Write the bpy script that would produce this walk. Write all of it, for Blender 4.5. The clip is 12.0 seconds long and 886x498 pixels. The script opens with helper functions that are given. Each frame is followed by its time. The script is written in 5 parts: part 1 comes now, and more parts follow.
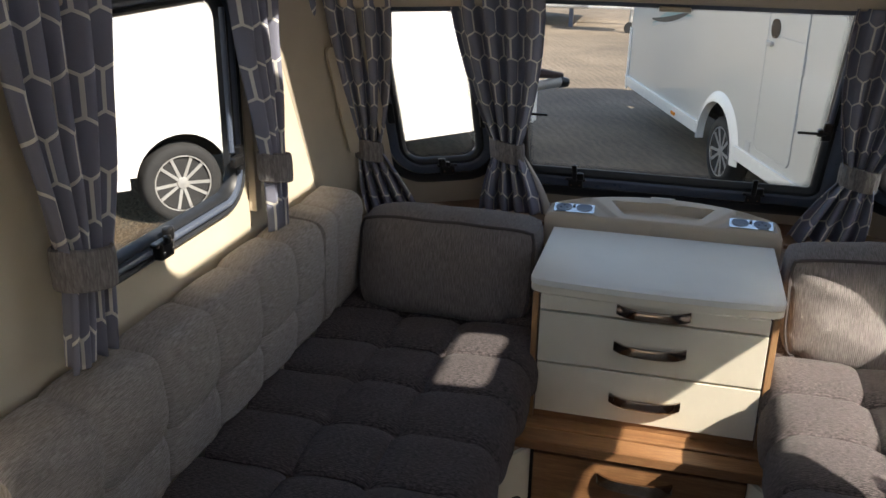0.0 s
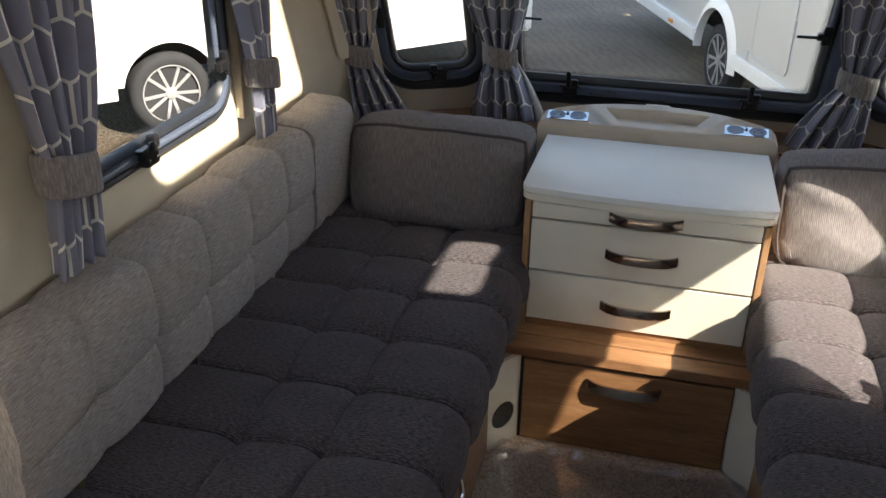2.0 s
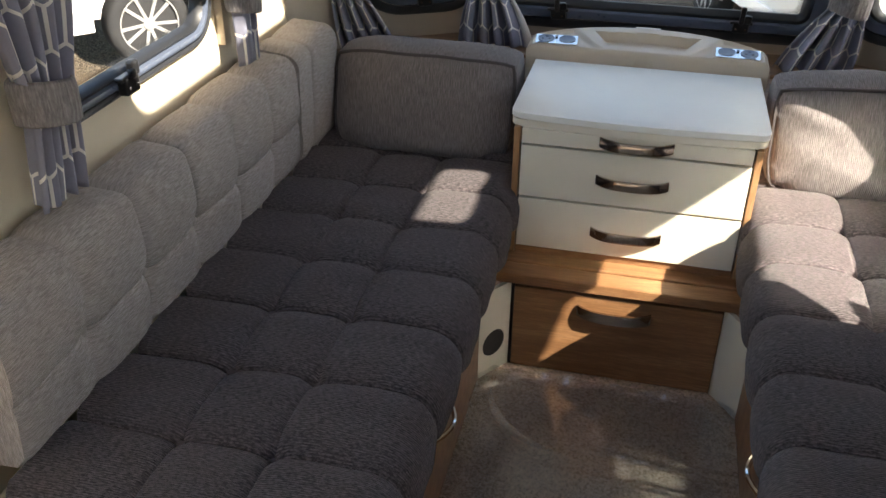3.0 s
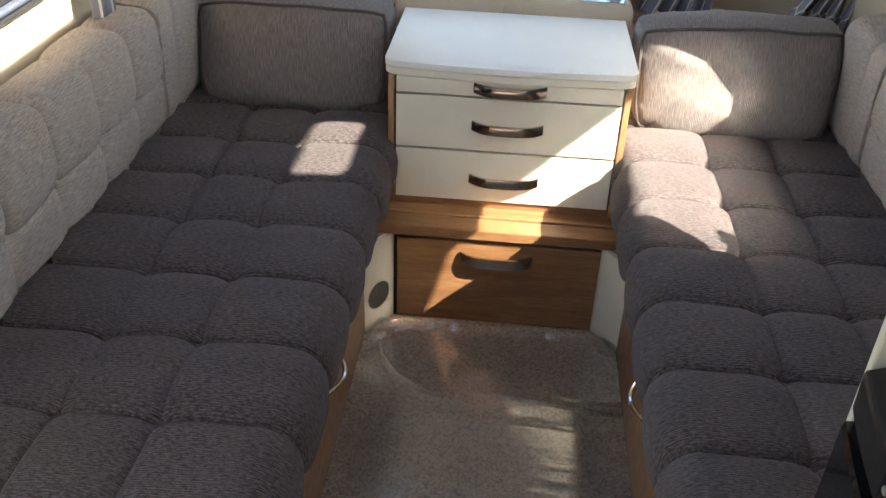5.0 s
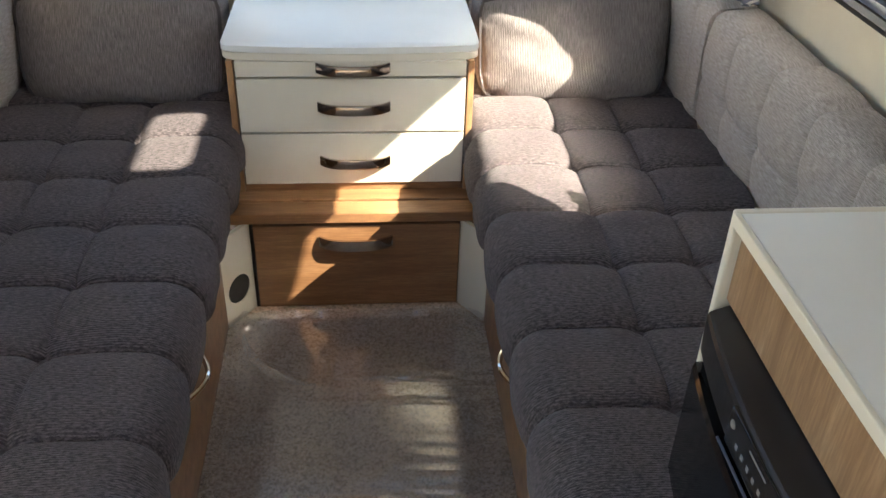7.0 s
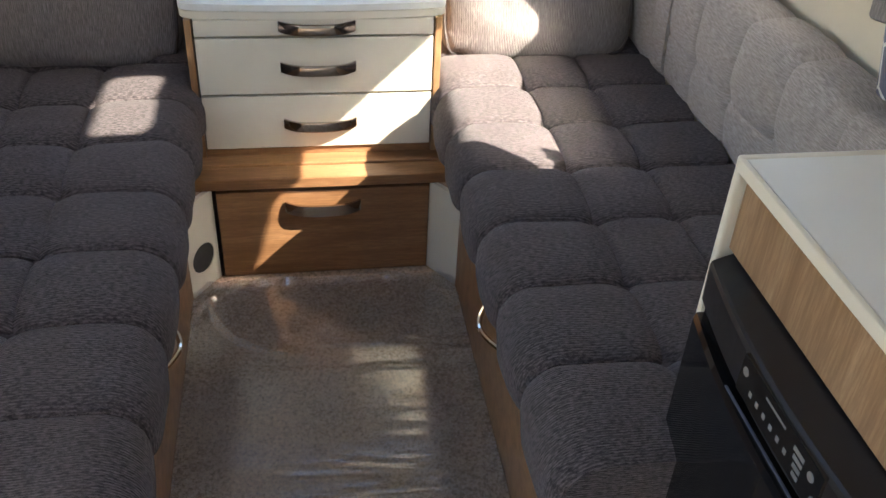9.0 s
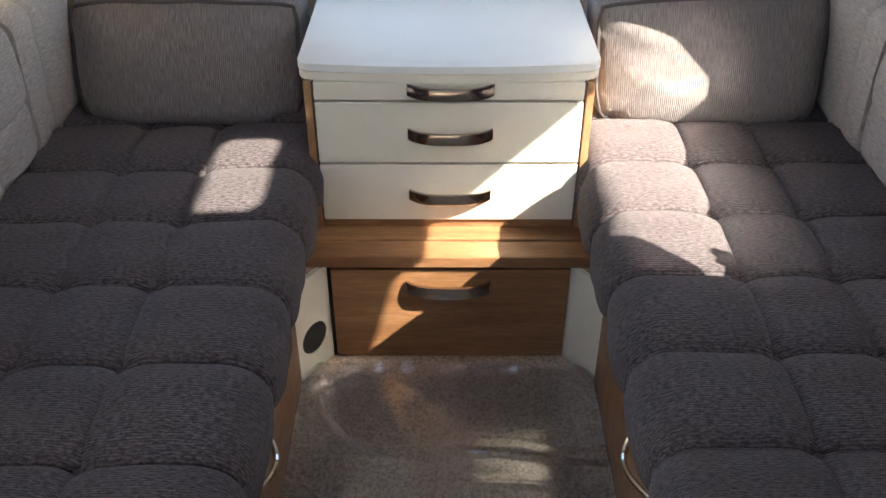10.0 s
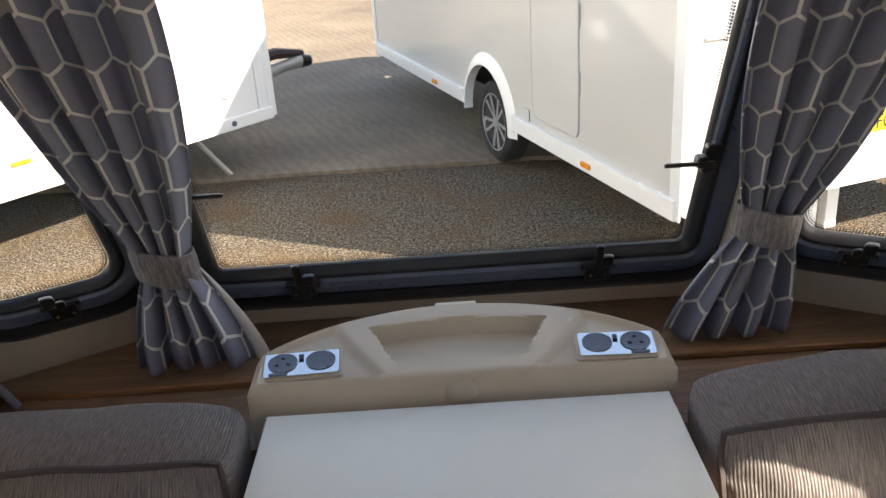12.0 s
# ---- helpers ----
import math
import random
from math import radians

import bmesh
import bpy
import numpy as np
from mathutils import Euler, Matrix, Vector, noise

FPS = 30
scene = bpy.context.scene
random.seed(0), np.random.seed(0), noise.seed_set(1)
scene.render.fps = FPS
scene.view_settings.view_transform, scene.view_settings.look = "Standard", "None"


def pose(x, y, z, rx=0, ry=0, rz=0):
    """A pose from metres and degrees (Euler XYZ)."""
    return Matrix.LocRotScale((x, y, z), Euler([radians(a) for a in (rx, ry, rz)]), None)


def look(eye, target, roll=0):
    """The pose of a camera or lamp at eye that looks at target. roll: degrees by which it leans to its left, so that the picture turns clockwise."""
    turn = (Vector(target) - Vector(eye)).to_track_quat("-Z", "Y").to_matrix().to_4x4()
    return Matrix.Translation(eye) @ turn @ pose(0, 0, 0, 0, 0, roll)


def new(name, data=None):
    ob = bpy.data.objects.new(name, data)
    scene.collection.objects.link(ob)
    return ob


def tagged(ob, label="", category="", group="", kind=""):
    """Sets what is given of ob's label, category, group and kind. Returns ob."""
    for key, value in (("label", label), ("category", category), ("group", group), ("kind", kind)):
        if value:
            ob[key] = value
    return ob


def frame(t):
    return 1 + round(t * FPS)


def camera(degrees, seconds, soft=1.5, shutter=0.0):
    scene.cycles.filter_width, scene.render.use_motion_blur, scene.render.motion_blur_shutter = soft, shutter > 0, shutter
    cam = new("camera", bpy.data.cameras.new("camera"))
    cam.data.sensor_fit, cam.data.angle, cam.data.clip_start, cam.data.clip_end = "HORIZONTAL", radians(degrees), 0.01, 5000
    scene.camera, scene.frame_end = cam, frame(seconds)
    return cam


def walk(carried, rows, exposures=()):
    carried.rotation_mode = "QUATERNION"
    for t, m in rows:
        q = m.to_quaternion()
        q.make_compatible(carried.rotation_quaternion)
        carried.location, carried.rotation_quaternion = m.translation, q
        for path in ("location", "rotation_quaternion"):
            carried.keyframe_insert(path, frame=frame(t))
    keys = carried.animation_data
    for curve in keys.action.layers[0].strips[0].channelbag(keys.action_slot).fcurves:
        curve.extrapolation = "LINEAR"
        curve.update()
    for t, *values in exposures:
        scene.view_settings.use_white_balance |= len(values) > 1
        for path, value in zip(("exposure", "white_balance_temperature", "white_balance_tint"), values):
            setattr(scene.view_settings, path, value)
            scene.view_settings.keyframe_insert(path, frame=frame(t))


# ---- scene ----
cam = camera(52.8, 12.0)
EXPOSURES = [(0.0, 1.0, 6800, 10), (1.0, 1.08, 6750, 10), (1.5, 1.32, 6700, 10), (2.5, 1.75, 6850, 10), (4.5, 2.45, 7150, 10), (7.0, 2.50, 7050, 9), (9.0, 2.43, 6900, 11), (9.5, 2.40, 6400, 12), (10.0, 2.43, 6850, 12), (10.5, 2.40, 7500, 12), (11.2, 1.95, 7150, 13), (12.0, 1.74, 7450, 13)]
PATH = [
    (0, (0.009, -2.085, 1.587), (-0.467, -0.277, 0.878), 0.87),
    (0.5, (0.007, -2.079, 1.582), (-0.465, -0.286, 0.834), 0.9),
    (1, (0.012, -2.079, 1.577), (-0.456, -0.302, 0.786), 0.5),
    (1.5, (0.014, -2.074, 1.57), (-0.439, -0.318, 0.727), 0.53),
    (2, (0.014, -2.071, 1.568), (-0.428, -0.334, 0.681), 0.89),
    (2.5, (0.014, -2.066, 1.558), (-0.41, -0.359, 0.607), 0.66),
    (2.7, (0.011, -2.06, 1.554), (-0.403, -0.368, 0.573), 0.56),
    (4.3, (-0.015, -2.071, 1.521), (-0.257, -0.405, 0.441), 1.6),
    (4.5, (-0.012, -2.068, 1.52), (-0.224, -0.4, 0.438), 1.6),
    (5, (-0.004, -2.066, 1.515), (-0.12, -0.389, 0.431), 2.3),
    (5.5, (0.016, -2.06, 1.51), (-0.03, -0.382, 0.424), 2.3),
    (6, (0.021, -2.057, 1.507), (0.039, -0.389, 0.403), 2.3),
    (6.5, (0.029, -2.054, 1.501), (0.116, -0.392, 0.391), 2.3),
    (7, (0.029, -2.05, 1.5), (0.198, -0.394, 0.39), 2.1),
    (9, (-0.037, -2.021, 1.46), (0.256, -0.418, 0.3), 3.2),
    (9.5, (-0.042, -1.873, 1.457), (0.147, -0.269, 0.278), 1.4),
    (10, (-0.014, -1.687, 1.454), (-0.012, -0.055, 0.297), 0.1),
    (10.5, (-0.01, -1.465, 1.489), (-0.087, 0.158, 0.323), -1.1),
    (10.7, (-0.003, -1.371, 1.479), (-0.061, 0.31, 0.397), -2.1),
    (11, (-0.032, -1.22, 1.484), (-0.018, 0.529, 0.515), -1.5),
    (11.5, (-0.056, -1.028, 1.481), (0.023, 0.745, 0.56), -1.3),
    (12, (-0.014, -0.742, 1.482), (-0.026, 1.093, 0.685), -3.9),
]
walk(cam, [(t, look(eye, target, roll)) for t, eye, target, roll in PATH], EXPOSURES)

# ---- world, sun, exposure ----
SUN = Vector((-0.93, 0.42, -0.915)).normalized()
world = bpy.data.worlds.new("sky")
scene.world = world
world.use_nodes = True
wn = world.node_tree
sky = wn.nodes.new("ShaderNodeTexSky")
sky.sky_type, sky.sun_disc = "NISHITA", False
sky.sun_elevation = math.asin(-SUN.z)
sky.sun_rotation = math.atan2(-SUN.x, -SUN.y)
wn.links.new(sky.outputs[0], wn.nodes["Background"].inputs[0])
wn.nodes["Background"].inputs[1].default_value = 0.15
sun = new("sun", bpy.data.lights.new("sun", "SUN"))
sun.data.energy, sun.data.angle, sun.data.color = 5.0, radians(0.5), (1.0, 0.93, 0.82)
sun.matrix_world = look((0, 0, 9), Vector((0, 0, 9)) + SUN)


# ---- materials ----
def material(name, color=(0.5, 0.5, 0.5), rough=0.5, metal=0.0):
    m = bpy.data.materials.new(name)
    m.use_nodes = True
    b = m.node_tree.nodes["Principled BSDF"]
    b.inputs["Base Color"].default_value = (*color, 1)
    b.inputs["Roughness"].default_value = rough
    b.inputs["Metallic"].default_value = metal
    return m


class Nodes:
    """Short hand for wiring one material's nodes."""

    def __init__(self, m):
        self.t = m.node_tree
        self.out = self.t.nodes["Principled BSDF"]

    def node(self, kind, **sets):
        n = self.t.nodes.new(kind)
        for k, v in sets.items():
            n[k] = v
        return n

    def link(self, a, b):
        self.t.links.new(a, b)

    def coords(self, scale=(1, 1, 1), rot=(0, 0, 0), uv=False):
        c = self.t.nodes.new("ShaderNodeTexCoord")
        mp = self.t.nodes.new("ShaderNodeMapping")
        mp.inputs["Scale"].default_value = scale
        mp.inputs["Rotation"].default_value = rot
        self.link(c.outputs["UV" if uv else "Object"], mp.inputs["Vector"])
        return mp.outputs[0]

    def noise(self, vec, scale, detail=4, rough=0.55):
        n = self.t.nodes.new("ShaderNodeTexNoise")
        n.inputs["Scale"].default_value, n.inputs["Detail"].default_value, n.inputs["Roughness"].default_value = scale, detail, rough
        if vec:
            self.link(vec, n.inputs["Vector"])
        return n.outputs[0]

    def voronoi(self, vec, scale):
        n = self.t.nodes.new("ShaderNodeTexVoronoi")
        n.inputs["Scale"].default_value = scale
        self.link(vec, n.inputs["Vector"])
        return n

    def wave(self, vec, scale, distort=0.0, axis="X"):
        n = self.t.nodes.new("ShaderNodeTexWave")
        n.bands_direction = axis
        n.inputs["Scale"].default_value, n.inputs["Distortion"].default_value = scale, distort
        n.inputs["Detail Scale"].default_value = 2
        self.link(vec, n.inputs["Vector"])
        return n.outputs["Fac"]

    def ramp(self, fac, *stops):
        n = self.t.nodes.new("ShaderNodeValToRGB")
        e = n.color_ramp.elements
        while len(e) < len(stops):
            e.new(0.5)
        for el, (p, c) in zip(e, stops):
            el.position, el.color = p, (*c, 1)
        self.link(fac, n.inputs[0])
        return n.outputs[0]

    def mix(self, fac, a, b, mode="MIX"):
        n = self.t.nodes.new("ShaderNodeMix")
        n.data_type, n.blend_type = "RGBA", mode
        for sock, v in ((n.inputs[0], fac), (n.inputs[6], a), (n.inputs[7], b)):
            if isinstance(v, (int, float)):
                sock.default_value = v
            elif isinstance(v, tuple):
                sock.default_value = (*v, 1)
            else:
                self.link(v, sock)
        return n.outputs[2]

    def math(self, op, a, b=0.0):
        n = self.t.nodes.new("ShaderNodeMath")
        n.operation = op
        for sock, v in ((n.inputs[0], a), (n.inputs[1], b)):
            if isinstance(v, (int, float)):
                sock.default_value = v
            else:
                self.link(v, sock)
        return n.outputs[0]

    def bump(self, height, strength=0.3, dist=0.002):
        n = self.t.nodes.new("ShaderNodeBump")
        n.inputs["Strength"].default_value, n.inputs["Distance"].default_value = strength, dist
        self.link(height, n.inputs["Height"])
        self.link(n.outputs[0], self.out.inputs["Normal"])

    def color(self, c):
        self.link(c, self.out.inputs["Base Color"])

    def rough(self, r):
        self.link(r, self.out.inputs["Roughness"])


def fabric(name, dark, light, rib=(0, 1, 0), ribs=170.0, warm=(0.30, 0.2, 0.15), rib_mix=0.34, waver=1.3):
    """Ribbed chenille: fine cords along one direction, flecked yarn."""
    m = material(name, rough=0.95)
    n = Nodes(m)
    uv = n.coords(uv=True)
    cords = n.wave(uv, ribs / 6.2832, waver, "X" if rib[0] else "Y")
    fleck = n.noise(n.coords((90, 300, 60) if rib[0] == 0 else (420, 38, 60), uv=True), 1.0, 4, 0.75)
    broad = n.noise(n.coords(), 6.0, 3)
    c = n.mix(n.ramp(fleck, (0.41, (0, 0, 0)), (0.60, (1, 1, 1))), dark, light)
    c = n.mix(n.math("MULTIPLY", cords, rib_mix), c, dark)
    c = n.mix(n.ramp(broad, (0.35, (0, 0, 0)), (0.8, (0.22, 0.22, 0.22))), c, warm)
    n.color(c)
    n.bump(n.math("SUBTRACT", n.math("MULTIPLY", fleck, 0.45), n.math("MULTIPLY", cords, 0.9)), 0.5, 0.002)
    m.node_tree.nodes["Principled BSDF"].inputs["Sheen Weight"].default_value = 0.06
    return m


def timber(name, dark, mid, light, stretch=(1.2, 14, 14), rough=0.38):
    m = material(name, rough=rough)
    n = Nodes(m)
    v = n.coords(stretch)
    a = n.noise(v, 2.2, 6, 0.6)
    b = n.noise(n.coords(tuple(4 * s for s in stretch)), 5.0, 4, 0.7)
    c = n.ramp(a, (0.3, dark), (0.5, mid), (0.72, light))
    c = n.mix(n.ramp(b, (0.42, (0.55, 0.55, 0.55)), (0.62, (0, 0, 0))), c, dark)
    n.color(c)
    n.bump(b, 0.08, 0.001)
    return m


def plain(name, color, rough, metal=0.0, vary=0.06, scale=9.0, bump=0.0, bscale=300.0):
    m = material(name, color, rough, metal)
    n = Nodes(m)
    f = n.noise(n.coords(), scale, 5)
    n.color(n.mix(n.ramp(f, (0.3, (0, 0, 0)), (0.7, (1, 1, 1))), tuple(c * (1 - vary) for c in color), tuple(min(1, c * (1 + vary)) for c in color)))
    g = n.noise(n.coords(), scale * 7, 4)
    n.rough(n.math("ADD", n.math("MULTIPLY", g, 0.16), max(0.0, rough - 0.08)))
    if bump:
        n.bump(n.noise(n.coords(), bscale, 2), bump, 0.001)
    return m


M_SEAT = fabric("seat_fabric", (0.020, 0.0165, 0.0185), (0.142, 0.118, 0.122), (0, 1, 0), 440, (0.095, 0.074, 0.072), 0.5, 0.5)
M_BACK = fabric("back_fabric", (0.245, 0.217, 0.198), (0.46, 0.422, 0.395), (1, 0, 0), 700, (0.38, 0.33, 0.295), 0.22)
M_CUSH = fabric("cushion_fabric", (0.105, 0.094, 0.090), (0.240, 0.217, 0.210), (1, 0, 0), 420, (0.20, 0.172, 0.16), 0.40, 0.25)
M_PIPE = plain("piping", (0.062, 0.053, 0.052), 0.9)
M_WOOD = timber("walnut_laminate", (0.150, 0.070, 0.030), (0.27, 0.140, 0.064), (0.375, 0.208, 0.104))
M_WOODV = timber("walnut_laminate_upright", (0.22, 0.115, 0.052), (0.38, 0.215, 0.105), (0.50, 0.31, 0.17), (16, 1.2, 1.2))
M_ASH = timber("pale_walnut_laminate", (0.20, 0.115, 0.06), (0.36, 0.225, 0.125), (0.46, 0.315, 0.19), (3, 13, 1.0))
M_SHELF = timber("shelf_laminate", (0.155, 0.088, 0.050), (0.27, 0.164, 0.098), (0.38, 0.245, 0.153), (1.4, 16, 16), 0.42)
M_CREAM = plain("cream_laminate", (0.70, 0.66, 0.55), 0.32, vary=0.03)
M_TOP = plain("white_worktop", (0.74, 0.75, 0.71), 0.42, vary=0.02, bump=0.12, bscale=900)
M_WALL = plain("beige_wallboard", (0.62, 0.545, 0.42), 0.75, vary=0.05, scale=5, bump=0.25, bscale=420)
M_MOULD = plain("beige_moulding", (0.52, 0.45, 0.355), 0.55, vary=0.05, scale=6, bump=0.15, bscale=700)
M_CEIL = plain("white_ceiling_board", (0.72, 0.70, 0.65), 0.7)
# near-black: painted shade for gaps and recesses, also the black vent
M_GAP = plain("gap_shade_black", (0.02, 0.018, 0.016), 0.8)
M_BROWN = plain("weathered_grip", (0.045, 0.026, 0.022), 0.5, bump=0.1)
M_DIM = plain("printed_grey", (0.17, 0.165, 0.16), 0.5)
M_BLACK = plain("black_plastic", (0.012, 0.012, 0.013), 0.32, bump=0.1)
M_GLOSS = plain("black_glass_panel", (0.008, 0.008, 0.009), 0.08)
M_RUBBER = plain("window_seal", (0.02, 0.022, 0.026), 0.45)
# grey, tinted blue to paint in the sky's reflection on the frames
M_ALU = plain("window_frame_grey", (0.085, 0.105, 0.15), 0.30, 0.0)
M_CHROME = plain("polished_chrome", (0.75, 0.74, 0.72), 0.10, 1.0, vary=0.02)
M_GUN = plain("smoked_chrome", (0.42, 0.38, 0.35), 0.10, 1.0, vary=0.05)
M_SHELL = plain("white_caravan_shell", (0.80, 0.80, 0.78), 0.25, vary=0.02, scale=2)
M_SILVER = plain("silver_caravan_side", (0.58, 0.572, 0.535), 0.08, vary=0.03, scale=2)
M_TYRE = plain("tyre", (0.022, 0.022, 0.023), 0.85, vary=0.2, bump=0.3)
M_ALLOY = plain("alloy_rim", (0.46, 0.46, 0.46), 0.32, 0.5)
M_RED = plain("red_lamp_lens", (0.55, 0.02, 0.02), 0.15)
M_AMBER = plain("amber_lens", (0.75, 0.25, 0.02), 0.2)
M_YELLOW = plain("yellow_plate", (0.85, 0.60, 0.03), 0.4)
M_INK = plain("plate_ink", (0.02, 0.02, 0.02), 0.5)
M_BLUE = plain("plate_blue", (0.03, 0.15, 0.5), 0.4)
M_GREY = plain("grey_print", (0.45, 0.45, 0.45), 0.5)
M_TEAL = plain("teal_decal", (0.18, 0.30, 0.31), 0.4)


def glass(name, color, rough=0.0):
    m = material(name, color, rough)
    b = m.node_tree.nodes["Principled BSDF"]
    b.inputs["Transmission Weight"].default_value, b.inputs["IOR"].default_value = 1.0, 1.05
    return m


M_PANE = glass("acrylic_pane", (0.97, 0.97, 0.95))


def carpet_material():
    m = material("beige_carpet", rough=0.95)
    n = Nodes(m)
    f = n.voronoi(n.coords(), 330)
    g = n.noise(n.coords(), 150, 3, 0.75)
    h = n.noise(n.coords(), 5, 3)
    c = n.ramp(g, (0.34, (0.30, 0.208, 0.135)), (0.5, (0.72, 0.54, 0.38)), (0.66, (0.93, 0.775, 0.59)))
    n.color(n.mix(n.ramp(h, (0.35, (0, 0, 0)), (0.8, (0.22, 0.22, 0.22))), c, (0.34, 0.265, 0.19)))
    n.bump(n.math("ADD", f.outputs["Distance"], g), 0.35, 0.003)
    return m


def film_material():
    """Clear protective polythene: thin, glossy, rucked."""
    m = material("clear_polythene", (1, 1, 1), 0.1)
    t = m.node_tree
    n = Nodes(m)
    b = n.out
    b.inputs["Base Color"].default_value = (0.75, 0.75, 0.75, 1)
    b.inputs["Specular IOR Level"].default_value = 1.0
    r = n.noise(n.coords((3.0, 26, 1), (0, 0, radians(6))), 2.6, 5, 0.6)
    s = n.noise(n.coords((9, 30, 1), (0, 0, radians(-14))), 3.0, 3)
    n.bump(n.math("ADD", r, n.math("MULTIPLY", s, 0.5)), 0.20, 0.004)
    clear = t.nodes.new("ShaderNodeBsdfTransparent")
    mixer = t.nodes.new("ShaderNodeMixShader")
    fres = t.nodes.new("ShaderNodeFresnel")
    fres.inputs[0].default_value = 2.5
    gl = t.nodes.new("ShaderNodeBsdfGlossy")
    gl.inputs["Roughness"].default_value = 0.06
    bump = [x for x in t.nodes if x.bl_idname == "ShaderNodeBump"][0]
    n.link(bump.outputs[0], gl.inputs["Normal"])
    n.link(fres.outputs[0], mixer.inputs[0])
    n.link(clear.outputs[0], mixer.inputs[1])
    n.link(gl.outputs[0], mixer.inputs[2])
    haze = t.nodes.new("ShaderNodeBsdfDiffuse")
    haze.inputs[0].default_value = (0.85, 0.85, 0.85, 1)
    milk = t.nodes.new("ShaderNodeMixShader")
    cloud = n.noise(n.coords((5, 9, 1)), 2.0, 4)
    n.link(n.math("MULTIPLY", cloud, 0.20), milk.inputs[0])
    n.link(mixer.outputs[0], milk.inputs[1])
    n.link(haze.outputs[0], milk.inputs[2])
    n.link(milk.outputs[0], t.nodes["Material Output"].inputs[0])
    return m


def crease_material():
    """Milky crease in the polythene, its caught light painted pale: streaked, half clear."""
    m = material("pale_crease_highlight", (0.80, 0.74, 0.62), 0.35)
    n = Nodes(m)
    t = m.node_tree
    clear = t.nodes.new("ShaderNodeBsdfTransparent")
    mixer = t.nodes.new("ShaderNodeMixShader")
    f = n.noise(n.coords((1, 1, 1)), 260, 4, 0.7)
    n.link(n.ramp(f, (0.40, (0, 0, 0)), (0.66, (0.8, 0.8, 0.8))), mixer.inputs[0])
    n.link(clear.outputs[0], mixer.inputs[1])
    n.link(n.out.outputs[0], mixer.inputs[2])
    n.link(mixer.outputs[0], t.nodes["Material Output"].inputs[0])
    return m


M_CREASE = crease_material()


def gravel_material():
    m = material("gravel", rough=0.95)
    n = Nodes(m)
    o = n.coords()
    stones = n.voronoi(o, 55)
    small = n.voronoi(o, 85)
    fine = n.noise(o, 60, 5, 0.75)
    patch = n.noise(o, 2.3, 4)
    c = n.ramp(fine, (0.38, (0.012, 0.010, 0.008)), (0.5, (0.085, 0.066, 0.045)), (0.62, (0.40, 0.33, 0.24)))
    c = n.mix(n.ramp(stones.outputs["Color"], (0.5, (0, 0, 0)), (0.95, (0.45, 0.45, 0.45))), c, (0.30, 0.26, 0.20))
    c = n.mix(n.ramp(patch, (0.46, (0, 0, 0)), (0.68, (0.6, 0.6, 0.6))), c, (0.15, 0.082, 0.026))
    n.color(c)
    n.bump(n.math("ADD", stones.outputs["Distance"], n.math("ADD", small.outputs["Distance"], fine)), 1.0, 0.03)
    return m


def concrete_material():
    """Concrete with a tamped, ribbed finish, stained by tyres."""
    m = material("ribbed_concrete", rough=0.92)
    n = Nodes(m)
    o = n.coords()
    ribs = n.math("MULTIPLY", n.wave(n.coords((1, 1, 1), (0, 0, radians(-22))), 3.4, 6.0), n.noise(o, 2.6, 3))
    blot = n.noise(o, 0.8, 6, 0.65)
    fine = n.noise(o, 40, 4, 0.7)
    c = n.ramp(blot, (0.3, (0.125, 0.098, 0.070)), (0.5, (0.185, 0.146, 0.106)), (0.72, (0.27, 0.215, 0.158)))
    c = n.mix(n.math("MULTIPLY", ribs, 0.6), c, (0.060, 0.048, 0.036))
    c = n.mix(n.math("MULTIPLY", fine, 0.35), c, (0.10, 0.082, 0.062))
    n.color(c)
    n.bump(n.math("SUBTRACT", n.math("MULTIPLY", fine, 0.5), ribs), 0.3, 0.015)
    return m


